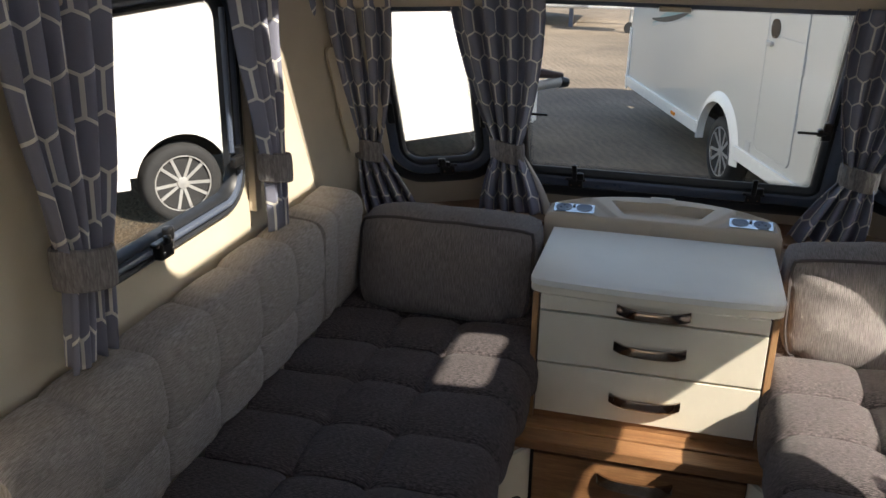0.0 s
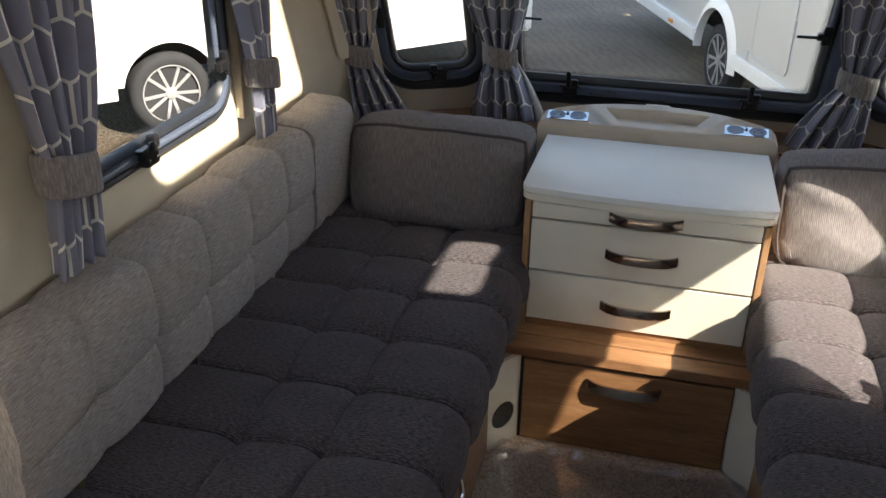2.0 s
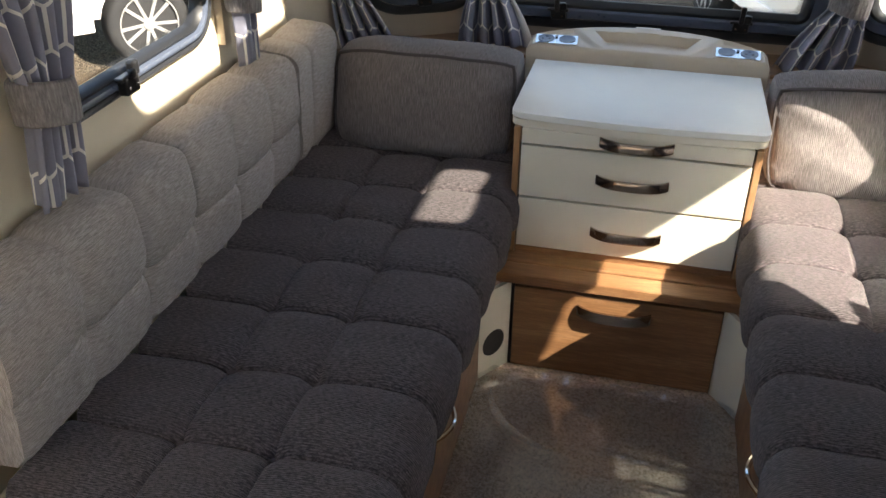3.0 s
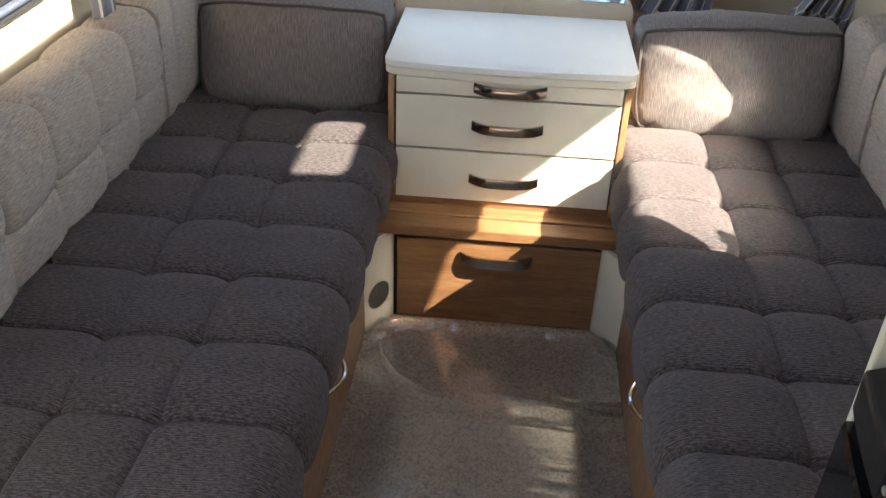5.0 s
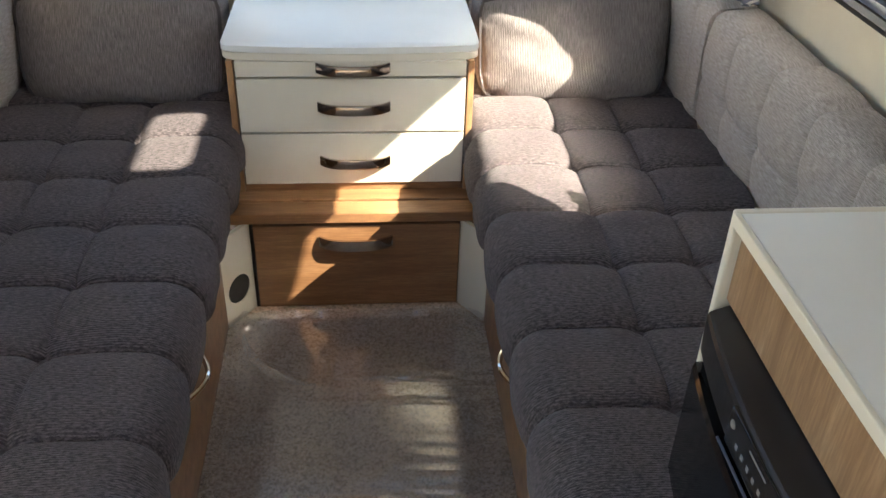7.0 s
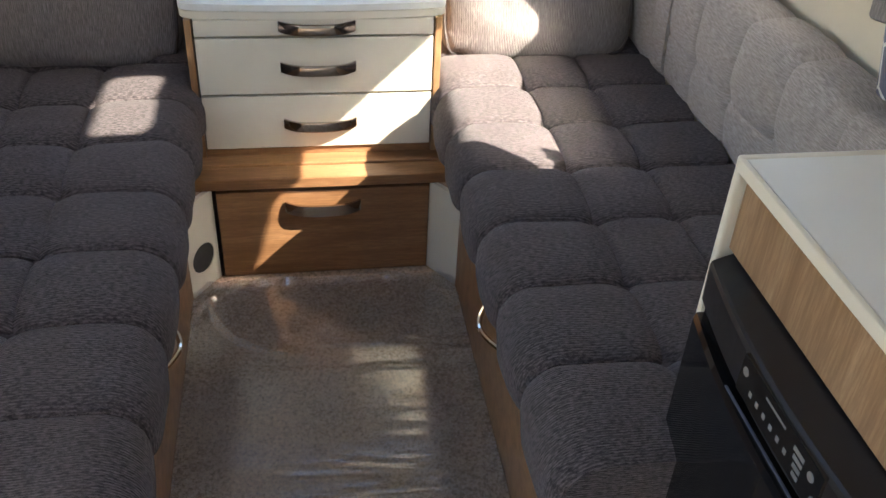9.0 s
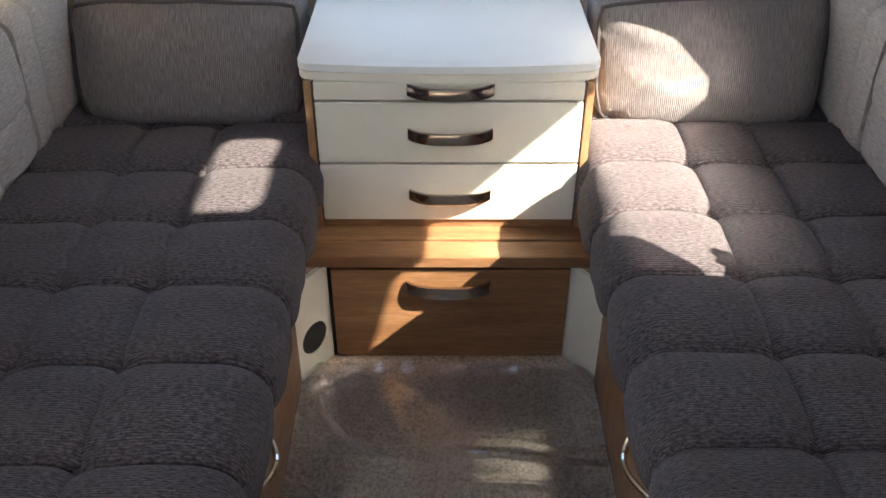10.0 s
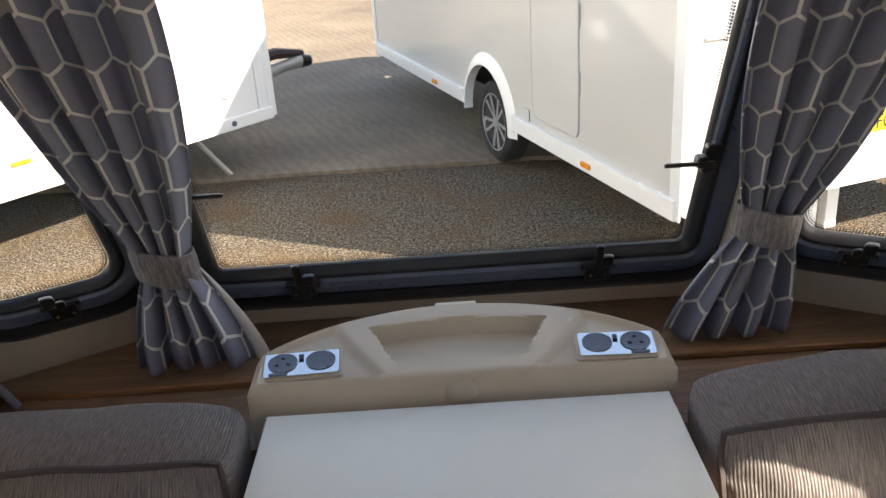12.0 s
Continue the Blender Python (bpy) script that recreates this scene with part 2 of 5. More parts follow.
def curtain_material():
    """Slate cloth with a pale elongated-hexagon trellis; u and v in metres."""
    m = material("curtain_cloth", rough=0.9)
    n = Nodes(m)
    W, A, B = 0.060, 0.068, 0.018          # width, upright side and slanted rise of one hexagon
    H = 2 * (A + B)
    cosine = 1 / math.hypot(1, 2 * B / W)
    sep = n.t.nodes.new("ShaderNodeSeparateXYZ")
    n.link(n.coords(uv=True), sep.inputs[0])

    def cell(shift):
        x = n.math("ABSOLUTE", n.math("MULTIPLY", n.math("SUBTRACT", n.math("FRACT", n.math("ADD", n.math("DIVIDE", sep.outputs[0], W), 40 + shift)), 0.5), W))
        y = n.math("ABSOLUTE", n.math("MULTIPLY", n.math("SUBTRACT", n.math("FRACT", n.math("ADD", n.math("DIVIDE", sep.outputs[1], H), 40 + shift)), 0.5), H))
        m1 = n.math("SUBTRACT", W / 2, x)
        m2 = n.math("MULTIPLY", n.math("SUBTRACT", A / 2 + B, n.math("ADD", n.math("MULTIPLY", x, 2 * B / W), y)), cosine)
        return n.math("MINIMUM", m1, m2)
    d = n.math("MAXIMUM", cell(0.0), cell(0.5))
    line = n.math("LESS_THAN", d, 0.0030)
    weave = n.noise(n.coords((1400, 500, 1), uv=True), 1.0, 2)
    base = n.mix(weave, (0.155, 0.162, 0.220), (0.312, 0.326, 0.424))
    shade = n.noise(n.coords((14, 9, 1), uv=True), 1.0, 1)
    base = n.mix(n.math("MULTIPLY", shade, 0.4), base, (0.20, 0.19, 0.215))
    n.color(n.mix(line, base, (0.76, 0.74, 0.70)))
    n.bump(weave, 0.3, 0.001)
    b = n.out
    t = m.node_tree
    tr = t.nodes.new("ShaderNodeBsdfTranslucent")
    mixer = t.nodes.new("ShaderNodeMixShader")
    mixer.inputs[0].default_value = 0.12
    n.link(b.inputs["Base Color"].links[0].from_socket, tr.inputs[0])
    n.link(b.outputs[0], mixer.inputs[1])
    n.link(tr.outputs[0], mixer.inputs[2])
    n.link(mixer.outputs[0], t.nodes["Material Output"].inputs[0])
    return m


M_CARPET, M_FILM, M_CURTAIN = carpet_material(), film_material(), curtain_material()
M_GRAVEL, M_CONC = gravel_material(), concrete_material()
M_LINING = plain("curtain_lining", (0.62, 0.60, 0.56), 0.9)
M_TIE = fabric("tieback_fabric", (0.13, 0.12, 0.12), (0.27, 0.25, 0.245), (1, 0, 0), 300, (0.2, 0.17, 0.16))


# ---- building helpers ----
def thing(name, label="", category="", at=(0, 0, 0), group="", kind=""):
    return tagged(new(name), label, category, group, kind) if not any(at) else placed(tagged(new(name), label, category, group, kind), at)


def placed(ob, at):
    ob.location = at
    return ob


def part(name, bm, mat, parent=None, label="", smooth=False, **tags):
    me = bpy.data.meshes.new(name)
    bmesh.ops.recalc_face_normals(bm, faces=bm.faces)
    bm.to_mesh(me)
    bm.free()
    mats = mat if isinstance(mat, (list, tuple)) else [mat]
    for k in mats:
        me.materials.append(k)
    if smooth:
        for p in me.polygons:
            p.use_smooth = True
        me.set_sharp_from_angle(angle=radians(38))
    ob = new(name, me)
    if parent is not None:
        ob.parent = parent
        ob.matrix_parent_inverse = Matrix.Translation(-parent.location) if not parent.parent else Matrix.Identity(4)
    return tagged(ob, label, **tags)


def box(x0, x1, y0, y1, z0, z1, bevel=0.003, seg=2, bm=None):
    own = bmesh.new()
    bmesh.ops.create_cube(own, size=1, matrix=Matrix.Translation(((x0 + x1) / 2, (y0 + y1) / 2, (z0 + z1) / 2)) @ Matrix.Diagonal((abs(x1 - x0), abs(y1 - y0), abs(z1 - z0), 1)))
    if bevel:
        bmesh.ops.bevel(own, geom=own.edges[:], offset=bevel, segments=seg, profile=0.5, affect="EDGES")
    if bm is None:
        return own
    me = bpy.data.meshes.new("tmp")
    own.to_mesh(me)
    own.free()
    bm.from_mesh(me)
    bpy.data.meshes.remove(me)
    return bm


def prism(points, depth, place):
    """A closed outline (u, v) given thickness depth; place(u, v, w) gives the point."""
    bm = bmesh.new()
    a = [bm.verts.new(place(u, v, 0)) for u, v in points]
    b = [bm.verts.new(place(u, v, depth)) for u, v in points]
    n = len(points)
    bm.faces.new(a)
    bm.faces.new(b[::-1])
    for i in range(n):
        bm.faces.new((a[i], b[i], b[(i + 1) % n], a[(i + 1) % n]))
    return bm


def rounded(u0, u1, v0, v1, r, n=8):
    """A rounded rectangle, anticlockwise."""
    pts = []
    for cx, cy, a0 in ((u1 - r, v1 - r, 0), (u0 + r, v1 - r, 90), (u0 + r, v0 + r, 180), (u1 - r, v0 + r, 270)):
        for i in range(n + 1):
            a = radians(a0 + 90 * i / n)
            pts.append((cx + r * math.cos(a), cy + r * math.sin(a)))
    return pts


def holed(rect, hole, depth, place, n=8):
    """A wall panel with thickness and one rounded opening through it."""
    U0, U1, V0, V1 = rect
    bm = bmesh.new()
    inner = rounded(*hole, n)
    outer = []
    for i, (u, v) in enumerate(inner):
        q, k = divmod(i, n + 1)
        cu, cv = ((U1, V1), (U0, V1), (U0, V0), (U1, V0))[q]
        if 2 * k == n:
            outer.append((cu, cv))
        elif (2 * k < n) == (q % 2 == 0):
            outer.append((cu, v))
        else:
            outer.append((u, cv))
    N = len(inner)
    rings = [[bm.verts.new(place(u, v, w)) for u, v in loop] for loop, w in ((inner, 0), (outer, 0), (outer, depth), (inner, depth))]
    for a, b in ((0, 1), (1, 2), (2, 3), (3, 0)):
        for i in range(N):
            j = (i + 1) % N
            bm.faces.new((rings[a][i], rings[a][j], rings[b][j], rings[b][i]))
    return bm


def rim(outer, inner, place, profile):
    """A frame swept between two loops; profile: (share from outer to inner, depth)."""
    bm = bmesh.new()
    rings = []
    for s, w in profile:
        rings.append([bm.verts.new(place(a[0] + (b[0] - a[0]) * s, a[1] + (b[1] - a[1]) * s, w)) for a, b in zip(outer, inner)])
    N = len(outer)
    for a, b in zip(rings, rings[1:] + rings[:1]):
        for i in range(N):
            j = (i + 1) % N
            bm.faces.new((a[i], a[j], b[j], b[i]))
    return bm


def tube(points, radius, sides=8, closed=False):
    bm = bmesh.new()
    pts = [Vector(p) for p in points]
    n = len(pts)
    rings = []
    for i, p in enumerate(pts):
        if closed:
            d = pts[(i + 1) % n] - pts[i - 1]
        else:
            d = pts[min(i + 1, n - 1)] - pts[max(i - 1, 0)]
        q = d.to_track_quat("Z", "Y").to_matrix()
        r = radius[i] if isinstance(radius, list) else radius
        rings.append([bm.verts.new(p + q @ Vector((r * math.cos(2 * math.pi * k / sides), r * math.sin(2 * math.pi * k / sides), 0))) for k in range(sides)])
    for a, b in list(zip(rings, rings[1:])) + ([(rings[-1], rings[0])] if closed else []):
        for k in range(sides):
            bm.faces.new((a[k], a[(k + 1) % sides], b[(k + 1) % sides], b[k]))
    if not closed:
        bm.faces.new(rings[0])
        bm.faces.new(rings[-1][::-1])
    return bm


def lathe(profile, place, sides=28):
    """profile: (radius, depth) turned round an axis; place(x, y, w)."""
    bm = bmesh.new()
    rings = []
    for r, w in profile:
        rings.append([bm.verts.new(place(r * math.cos(2 * math.pi * k / sides), r * math.sin(2 * math.pi * k / sides), w)) for k in range(sides)])
    for a, b in zip(rings, rings[1:]):
        for k in range(sides):
            bm.faces.new((a[k], a[(k + 1) % sides], b[(k + 1) % sides], b[k]))
    bm.faces.new(rings[0])
    bm.faces.new(rings[-1])
    return bm


def resample(path, step):
    pts = [Vector(p) for p in path]
    out, s = [(pts[0], 0.0)], 0.0
    for a, b in zip(pts, pts[1:]):
        d = (b - a).length
        k = max(1, round(d / step))
        for i in range(1, k + 1):
            out.append((a.lerp(b, i / k), s + d * i / k))
        s += d
    return out


def arc(cx, cy, r, a0, a1, n=6):
    return [(cx + r * math.cos(radians(a0 + (a1 - a0) * i / n)), cy + r * math.sin(radians(a0 + (a1 - a0) * i / n))) for i in range(n + 1)]


def quilt(path, y0, y1, seams_s, seams_y, place, depth=0.02, width=0.014, tuft=0.012, step=0.008, puff=0.004, seed=0, along=1.0):
    """Upholstery: a section (closed outline in a plane) carried along y, sunk at the seams, deeper where they cross.
    seams_y: a list, or a function of the run s that gives one."""
    pts = resample(path, step)
    n = len(pts)
    cx = sum(p.x for p, s in pts) / n
    cy = sum(p.y for p, s in pts) / n
    ys = [y0 + (y1 - y0) * i / max(1, round((y1 - y0) / step)) for i in range(max(1, round((y1 - y0) / step)) + 1)]
    bm = bmesh.new()
    uvl = bm.loops.layers.uv.new("UVMap")
    rows = []
    info = {}
    for y in ys:
        e = min(y - y0, y1 - y)
        end = 1 - 0.055 * max(0, 1 - e / 0.03) ** 2
        row = []
        for i, (p, s) in enumerate(pts):
            a, b = pts[max(i - 1, 0)][0], pts[min(i + 1, n - 1)][0]
            t = (b - a).normalized()
            nor = Vector((-t.y, t.x))
            ds = min([abs(s - q) for q in seams_s] or [9])
            sy = seams_y(s) if callable(seams_y) else seams_y
            dy = min([abs(y - q) for q in sy] or [9])
            wob = noise.noise(Vector((p.x * 7 + seed, y * 7, p.y * 7))) * 0.006 + noise.noise(Vector((p.x * 22 + seed, y * 22, p.y * 22))) * 0.0016
            g = lambda d, w: math.exp(-(d / w) ** 2)
            broad = lambda d: max(0.0, 1 - d / 0.075) ** 2.2
            sink = depth * along * (0.55 * g(ds, width * 0.42) + 1.0 * broad(ds)) + depth * (0.55 * g(dy, width * 0.42) + 1.0 * broad(dy))
            sink += tuft * math.exp(-((ds * ds + dy * dy) / (0.02 ** 2)))
            q = p - nor * (sink - wob - puff)
            q = Vector((cx + (q.x - cx) * end, cy + (q.y - cy) * end))
            v = bm.verts.new(place(q.x, y, q.y))
            info[v] = (s, y)
            row.append(v)
        rows.append(row)
    for a, b in zip(rows, rows[1:]):
        for i in range(n - 1):
            f = bm.faces.new((a[i], a[i + 1], b[i + 1], b[i]))
            for l in f.loops:
                l[uvl].uv = info[l.vert]
    for row in (rows[0], rows[-1]):
        try:
            f = bm.faces.new(row)
            for l in f.loops:
                l[uvl].uv = (l.vert.co.x + l.vert.co.y, l.vert.co.z)
        except ValueError:
            pass
    return bm


# ---- the shell: floor, walls, ceiling ----
K = 0.5            # the front leans in by this much a metre
ZR = 0.78


def left_wall(u, v, w):
    return (-1.01 - w, u, v)


def right_wall(u, v, w):
    return (1.01 + w, u, v)


def facet(ax, ay, bx, by):
    d = Vector((bx - ax, by - ay))
    nrm = Vector((-d.y, d.x)).normalized()
    if nrm.y < 0:
        nrm = -nrm
    d.normalize()
    return lambda u, v, w: (ax + d.x * u + nrm.x * w, ay + d.y * u + nrm.y * w - K * (v - ZR), v)


TOPZ = 1.95
# height of the unseen lowered ceiling edge, set to place the left seat's sun patch
LOWZ = 1.80
part("floor", box(-1.05, 1.05, -3.0, 1.0, -0.06, 0.0, 0), M_WOOD, kind="structure", label="timber floor of the caravan under the carpet")
W_LEFT = (-0.815, -0.19, 0.925, 1.42, 0.075)
W_RIGHT = (-0.72, 0.05, 0.972, 1.40, 0.075)
# unseen openings behind the walk, added as sources of fill light
W_REAR = {-1: (-2.72, -1.50, 0.10, 1.80, 0.06), 1: (-2.94, -2.1, 0.92, 1.62, 0.06)}
W_FRONT = (0.052, 1.045, 0.735, 1.40, 0.055)
W_CORNER = (0.035, 0.352, 0.778, 1.36, 0.09)
for name, pl in (("wall_left", left_wall), ("wall_right", right_wall)):
    w = part(name, holed((-1.2, -0.02 if pl is left_wall else 0.11, 0.0, TOPZ if pl is left_wall else LOWZ), W_LEFT if pl is left_wall else W_RIGHT, 0.035, pl), M_WALL, kind="structure", label="beige wallboard side wall with a window opening", smooth=True)
    s = -1 if pl is left_wall else 1
    part("wall_panel", holed((-3.0, -1.2005, 0.0, TOPZ), W_REAR[s], 0.035, pl), M_WALL, w, smooth=True)
    part("wall_panel", prism([(-0.02 if s < 0 else 0.11, 0.0), (0.69, 0.0), (0.30, ZR), (-0.02 if s < 0 else 0.11, 1.42 if s < 0 else 1.16)], 0.035, pl), M_WALL, w)

FRONT = facet(-0.56, 0.82, 0.56, 0.82)
fw = part("wall_front", holed((0, 1.12, 0.35, TOPZ), W_FRONT, 0.035, FRONT), M_MOULD, kind="structure", label="beige moulded front wall with a wide window opening", smooth=True)
SIDEF = {}
for s in (-1, 1):
    SIDEF[s] = facet(s * 0.56, 0.82, s * 0.92, 0.62)
    part("wall_front_side", holed((0, 0.412, 0.35, TOPZ), W_CORNER, 0.035, SIDEF[s]), M_MOULD, fw, smooth=True)
    bm = bmesh.new()
    cols = []
    for i in range(9):
        t = i / 8
        p = Vector((s * 0.92, 0.62)) * (1 - t) ** 2 + Vector((s * 1.0, 0.57)) * 2 * t * (1 - t) + Vector((s * 1.012, 0.29)) * t * t
        cols.append([bm.verts.new((p.x, p.y - K * (z - ZR), z)) for z in (0.0, 0.4, 0.8, 1.2, 1.6, TOPZ)])
    for a, b in zip(cols, cols[1:]):
        for k in range(5):
            bm.faces.new((a[k], b[k], b[k + 1], a[k + 1]))
    ob = part("wall_corner", bm, M_MOULD, fw, smooth=True)
    so = ob.modifiers.new("thick", "SOLIDIFY")
    so.thickness, so.offset = 0.03, 1.0 if s < 0 else -1.0
# unseen closing wall, kept ceiling-white so it reflects light forward
part("wall_back", box(-1.05, 1.05, -3.04, -3.0, 0.0, TOPZ, 0), M_CEIL, kind="structure", label="plain unseen wall behind the walk, white to bounce light")
up = lambda u, v, w: (u, v, TOPZ + w)
roof = part("ceiling", holed((-1.06, 0.5, -1.55, 1.2), (-0.32, 0.15, -1.03, -0.23, 0.05), 0.015, up), M_CEIL, kind="structure", label="white ceiling board with a rooflight and two added openings for light")
# unseen rear opening, added so skylight brightens the worktop and floor
part("ceiling_board", holed((-1.06, 0.5, -3.04, -1.5505), (-0.30, 0.20, -2.12, -1.68, 0.05), 0.015, up), M_CEIL, roof)
# added unseen opening; stands in for sun reflected onto the left seat
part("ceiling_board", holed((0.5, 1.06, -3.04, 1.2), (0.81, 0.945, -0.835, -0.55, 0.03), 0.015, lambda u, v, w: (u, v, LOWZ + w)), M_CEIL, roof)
# closes the step beside the lowered board against stray sun
part("ceiling_step", box(0.485, 0.4995, -3.03, 1.19, LOWZ + 0.002, TOPZ - 0.001, 0), M_CEIL, roof)

# ---- carpet ----
part("carpet", box(-0.36, 0.36, -3.0, -0.09, 0.0005, 0.010, 0), M_CARPET, kind="structure", label="beige flecked carpet down the aisle")


# ---- sofas ----
def sofa(s):
    side = "left" if s < 0 else "right"
    P = lambda x, y, z: (s * x, y, z)
    th = thing("sofa_base", "walnut laminate sofa base box with a front panel", "sofa base", group="sofa bases")
    part("front_panel", box(s * 0.337, s * 0.352, -1.24, -0.18, 0.0, 0.375, 0.002), M_WOOD, th)
    part("end_panel", box(s * 0.353, s * 1.008, -1.24, -1.222, 0.0, 0.375, 0.002), M_WOOD, th)
    part("top_board", box(s * 0.354, s * 1.008, -1.221, 0.45, 0.34, 0.37, 0.002), M_CREAM, th)
    ring = [(s * (0.336 - 0.034 * math.sin(math.pi * i / 14)), -0.62 - 0.02 + 0.16 * (i / 14 - 0.5), 0.255) for i in range(15)]
    part("grab_handle", tube(ring, 0.006), M_CHROME, th, "slim chrome bow handle", smooth=True)
    # seat: up the back, along the top, round the front nose and under
    path = [(0.89, 0.378), (0.89, 0.49), (0.885, 0.508), (0.42, 0.516)] + arc(0.352, 0.446, 0.070, 88, 186, 9) + [(0.286, 0.40), (0.305, 0.381), (0.34, 0.378), (0.89, 0.378)]
    path = path[::-1]
    seams_y = [y + (0.03 if s > 0 else 0.0) for y in (-1.06, -0.86, -0.66, -0.46, -0.26, -0.06, 0.14)]
    pts = resample(path, 0.008)
    near = lambda x: min((abs(p.x - x), q) for p, q in pts if p.y > 0.5)[1]
    bm = quilt(path, -1.25, 0.435, [near(0.686), near(0.518)], lambda q: seams_y, P, 0.0145, 0.012, 0.010, step=0.0065, puff=0.009, seed=s, along=0.62)
    seat = tagged(part("seat_cushion", bm, M_SEAT, None, smooth=True), "long dark grey ribbed seat cushion, tufted in squares", "seat cushion", "seat cushions")
    for x in (0.686, 0.518):
        for y in seams_y[:-1]:
            part("button", lathe([(0.009, -0.004), (0.008, 0.002), (0.003, 0.005)], lambda a, b, w: P(x + a, y + b, 0.486 + w), 10), M_SEAT, seat, smooth=True)
    # backrest along the side wall
    path = [(1.0, 0.50), (0.90, 0.50), (0.882, 0.52), (0.872, 0.62), (0.868, 0.70), (0.872, 0.765)] + arc(0.912, 0.772, 0.038, 180, 95, 5) + [(0.98, 0.815), (1.0, 0.80), (1.0, 0.50)]
    pts = resample(path, 0.008)
    nz = lambda z: min((abs(p.y - z), q) for p, q in pts if p.x < 0.9)[1]
    bm = quilt(path, -1.19, 0.0, [nz(0.63)], [-0.978, -0.775, -0.566, -0.36, -0.16], P, 0.0095 if s < 0 else 0.006, 0.010, 0.010, puff=0.003, seed=3 + s, along=0.75)
    back = tagged(part("backrest", bm, M_BACK, None, smooth=True), "grey tufted backrest cushion along the side wall", "backrest", "side backrests")
    for y in (-0.978, -0.775, -0.566, -0.36, -0.16):
        part("button", lathe([(0.009, -0.004), (0.008, 0.002), (0.003, 0.005)], lambda a, b, w: P(0.891 - w, y + a, 0.63 + b), 10), M_BACK, back, smooth=True)
    path2 = [(1.0, 0.50), (0.888, 0.50), (0.872, 0.53), (0.866, 0.76)] + arc(0.908, 0.772, 0.042, 180, 95, 5) + [(0.98, 0.822), (1.0, 0.80), (1.0, 0.50)]
    bm = quilt(path2, 0.004, 0.285, [], [0.10], P, 0.006, 0.01, 0.0, seed=9 + s)
    tagged(part("corner_cushion", bm, M_BACK, None, smooth=True), "grey upholstered corner section of the backrest", "corner cushion", "corner cushions")


for s in (-1, 1):
    sofa(s)


def back_cushion(x0, x1, s):
    """A plump box cushion with piped edges that leans back."""
    H, D = 0.245, 0.16
    nx, nz, nd = 60, 30, 12
    bm = bmesh.new()
    uvl = bm.loops.layers.uv.new("UVMap")
    w = x1 - x0
    xm = (x0 + x1) / 2

    def pt(a, b, c):
        # a, b, c in -1..1 across, up, and through; the front slopes back as it rises
        pa, pb = 1 - abs(a) ** 4, 1 - abs(b) ** 4
        a, b = a * (1 - 0.022 * abs(b) ** 8), b * (1 - 0.02 * abs(a) ** 12)
        up = (b + 1) / 2
        front = 0.158 + 0.118 * up ** 1.15
        back = 0.415 + 0.02 * up
        soft = 0.040 * (pa * pb) ** 0.7
        x = xm + a * (w / 2 + 0.004 * pb) * (1 - 0.018 * abs(b) ** 4 * (b < 0)) - a * 0.010 * abs(c) ** 6
        x += 0.030 * (1 - up) * ((1 - a) / 2 if s == 1 else -(1 + a) / 2)
        y = front + (back - front) * (c + 1) / 2 + soft * c - 0.012 * (1 - pa) * c
        z = 0.498 + H * up - 0.012 * (1 - pa) * b * (abs(b) > 0.5)
        fold = noise.noise(Vector((x * 6 + z * 13 + s * 3, z * 5 - x * 4, s)))
        crease = math.exp(-((x - (x1 if s == 1 else x0) + (0.03 if s == 1 else -0.03) + (z - 0.5) * (0.9 if s == 1 else -0.9)) / 0.018) ** 2) * max(0.0, 0.62 - z) * 0.12
        y += (noise.noise(Vector((x * 8 + s * 5, z * 8, 1))) * 0.007 + fold * abs(fold) * 0.020) * c + crease * (c < 0)
        z += (noise.noise(Vector((x * 6, s * 4, 1))) * 0.010 + 0.014 * (1 - c * c) * pa + (0.022 * (a + 1) / 2 if s == 2 else 0.0)) * max(0.0, b)
        return Vector((x, y, z))

    def face_grid(fn, na, nb, uvf):
        g = [[bm.verts.new(fn(-1 + 2 * i / na, -1 + 2 * j / nb)) for j in range(nb + 1)] for i in range(na + 1)]
        for i in range(na):
            for j in range(nb):
                f = bm.faces.new((g[i][j], g[i + 1][j], g[i + 1][j + 1], g[i][j + 1]))
                for l, (ii, jj) in zip(f.loops, ((i, j), (i + 1, j), (i + 1, j + 1), (i, j + 1))):
                    l[uvl].uv = uvf(ii / na, jj / nb)
    face_grid(lambda a, b: pt(a, b, -1), nx, nz, lambda i, j: (i * w, j * H))
    face_grid(lambda a, b: pt(a, b, 1), nx, nz, lambda i, j: (i * w, j * H))
    face_grid(lambda a, b: pt(a, 1, b), nx, nd, lambda i, j: (i * w, j * D))
    face_grid(lambda a, b: pt(a, -1, b), nx, nd, lambda i, j: (i * w, j * D))
    face_grid(lambda a, b: pt(1, a, b), nz, nd, lambda i, j: (i * H, j * D))
    face_grid(lambda a, b: pt(-1, a, b), nz, nd, lambda i, j: (i * H, j * D))
    bmesh.ops.remove_doubles(bm, verts=bm.verts[:], dist=0.0005)
    th = tagged(part("back_cushion", bm, M_CUSH, None, smooth=True), "plump grey scatter-back cushion with piped edges leaning by the chest", "cushion", "front back cushions")
    loop = [pt(-1 + 2 * i / 30, 1, -1) for i in range(30)] + [pt(1, 1 - 2 * i / 16, -1) for i in range(16)] + [pt(1 - 2 * i / 30, -1, -1) for i in range(30)] + [pt(-1, -1 + 2 * i / 16, -1) for i in range(16)]
    part("piping", tube(loop, 0.0056, 6, True), M_PIPE, th, "dark corded piping", smooth=True)


back_cushion(-0.872, -0.338, 1)
back_cushion(0.336, 0.872, 2)


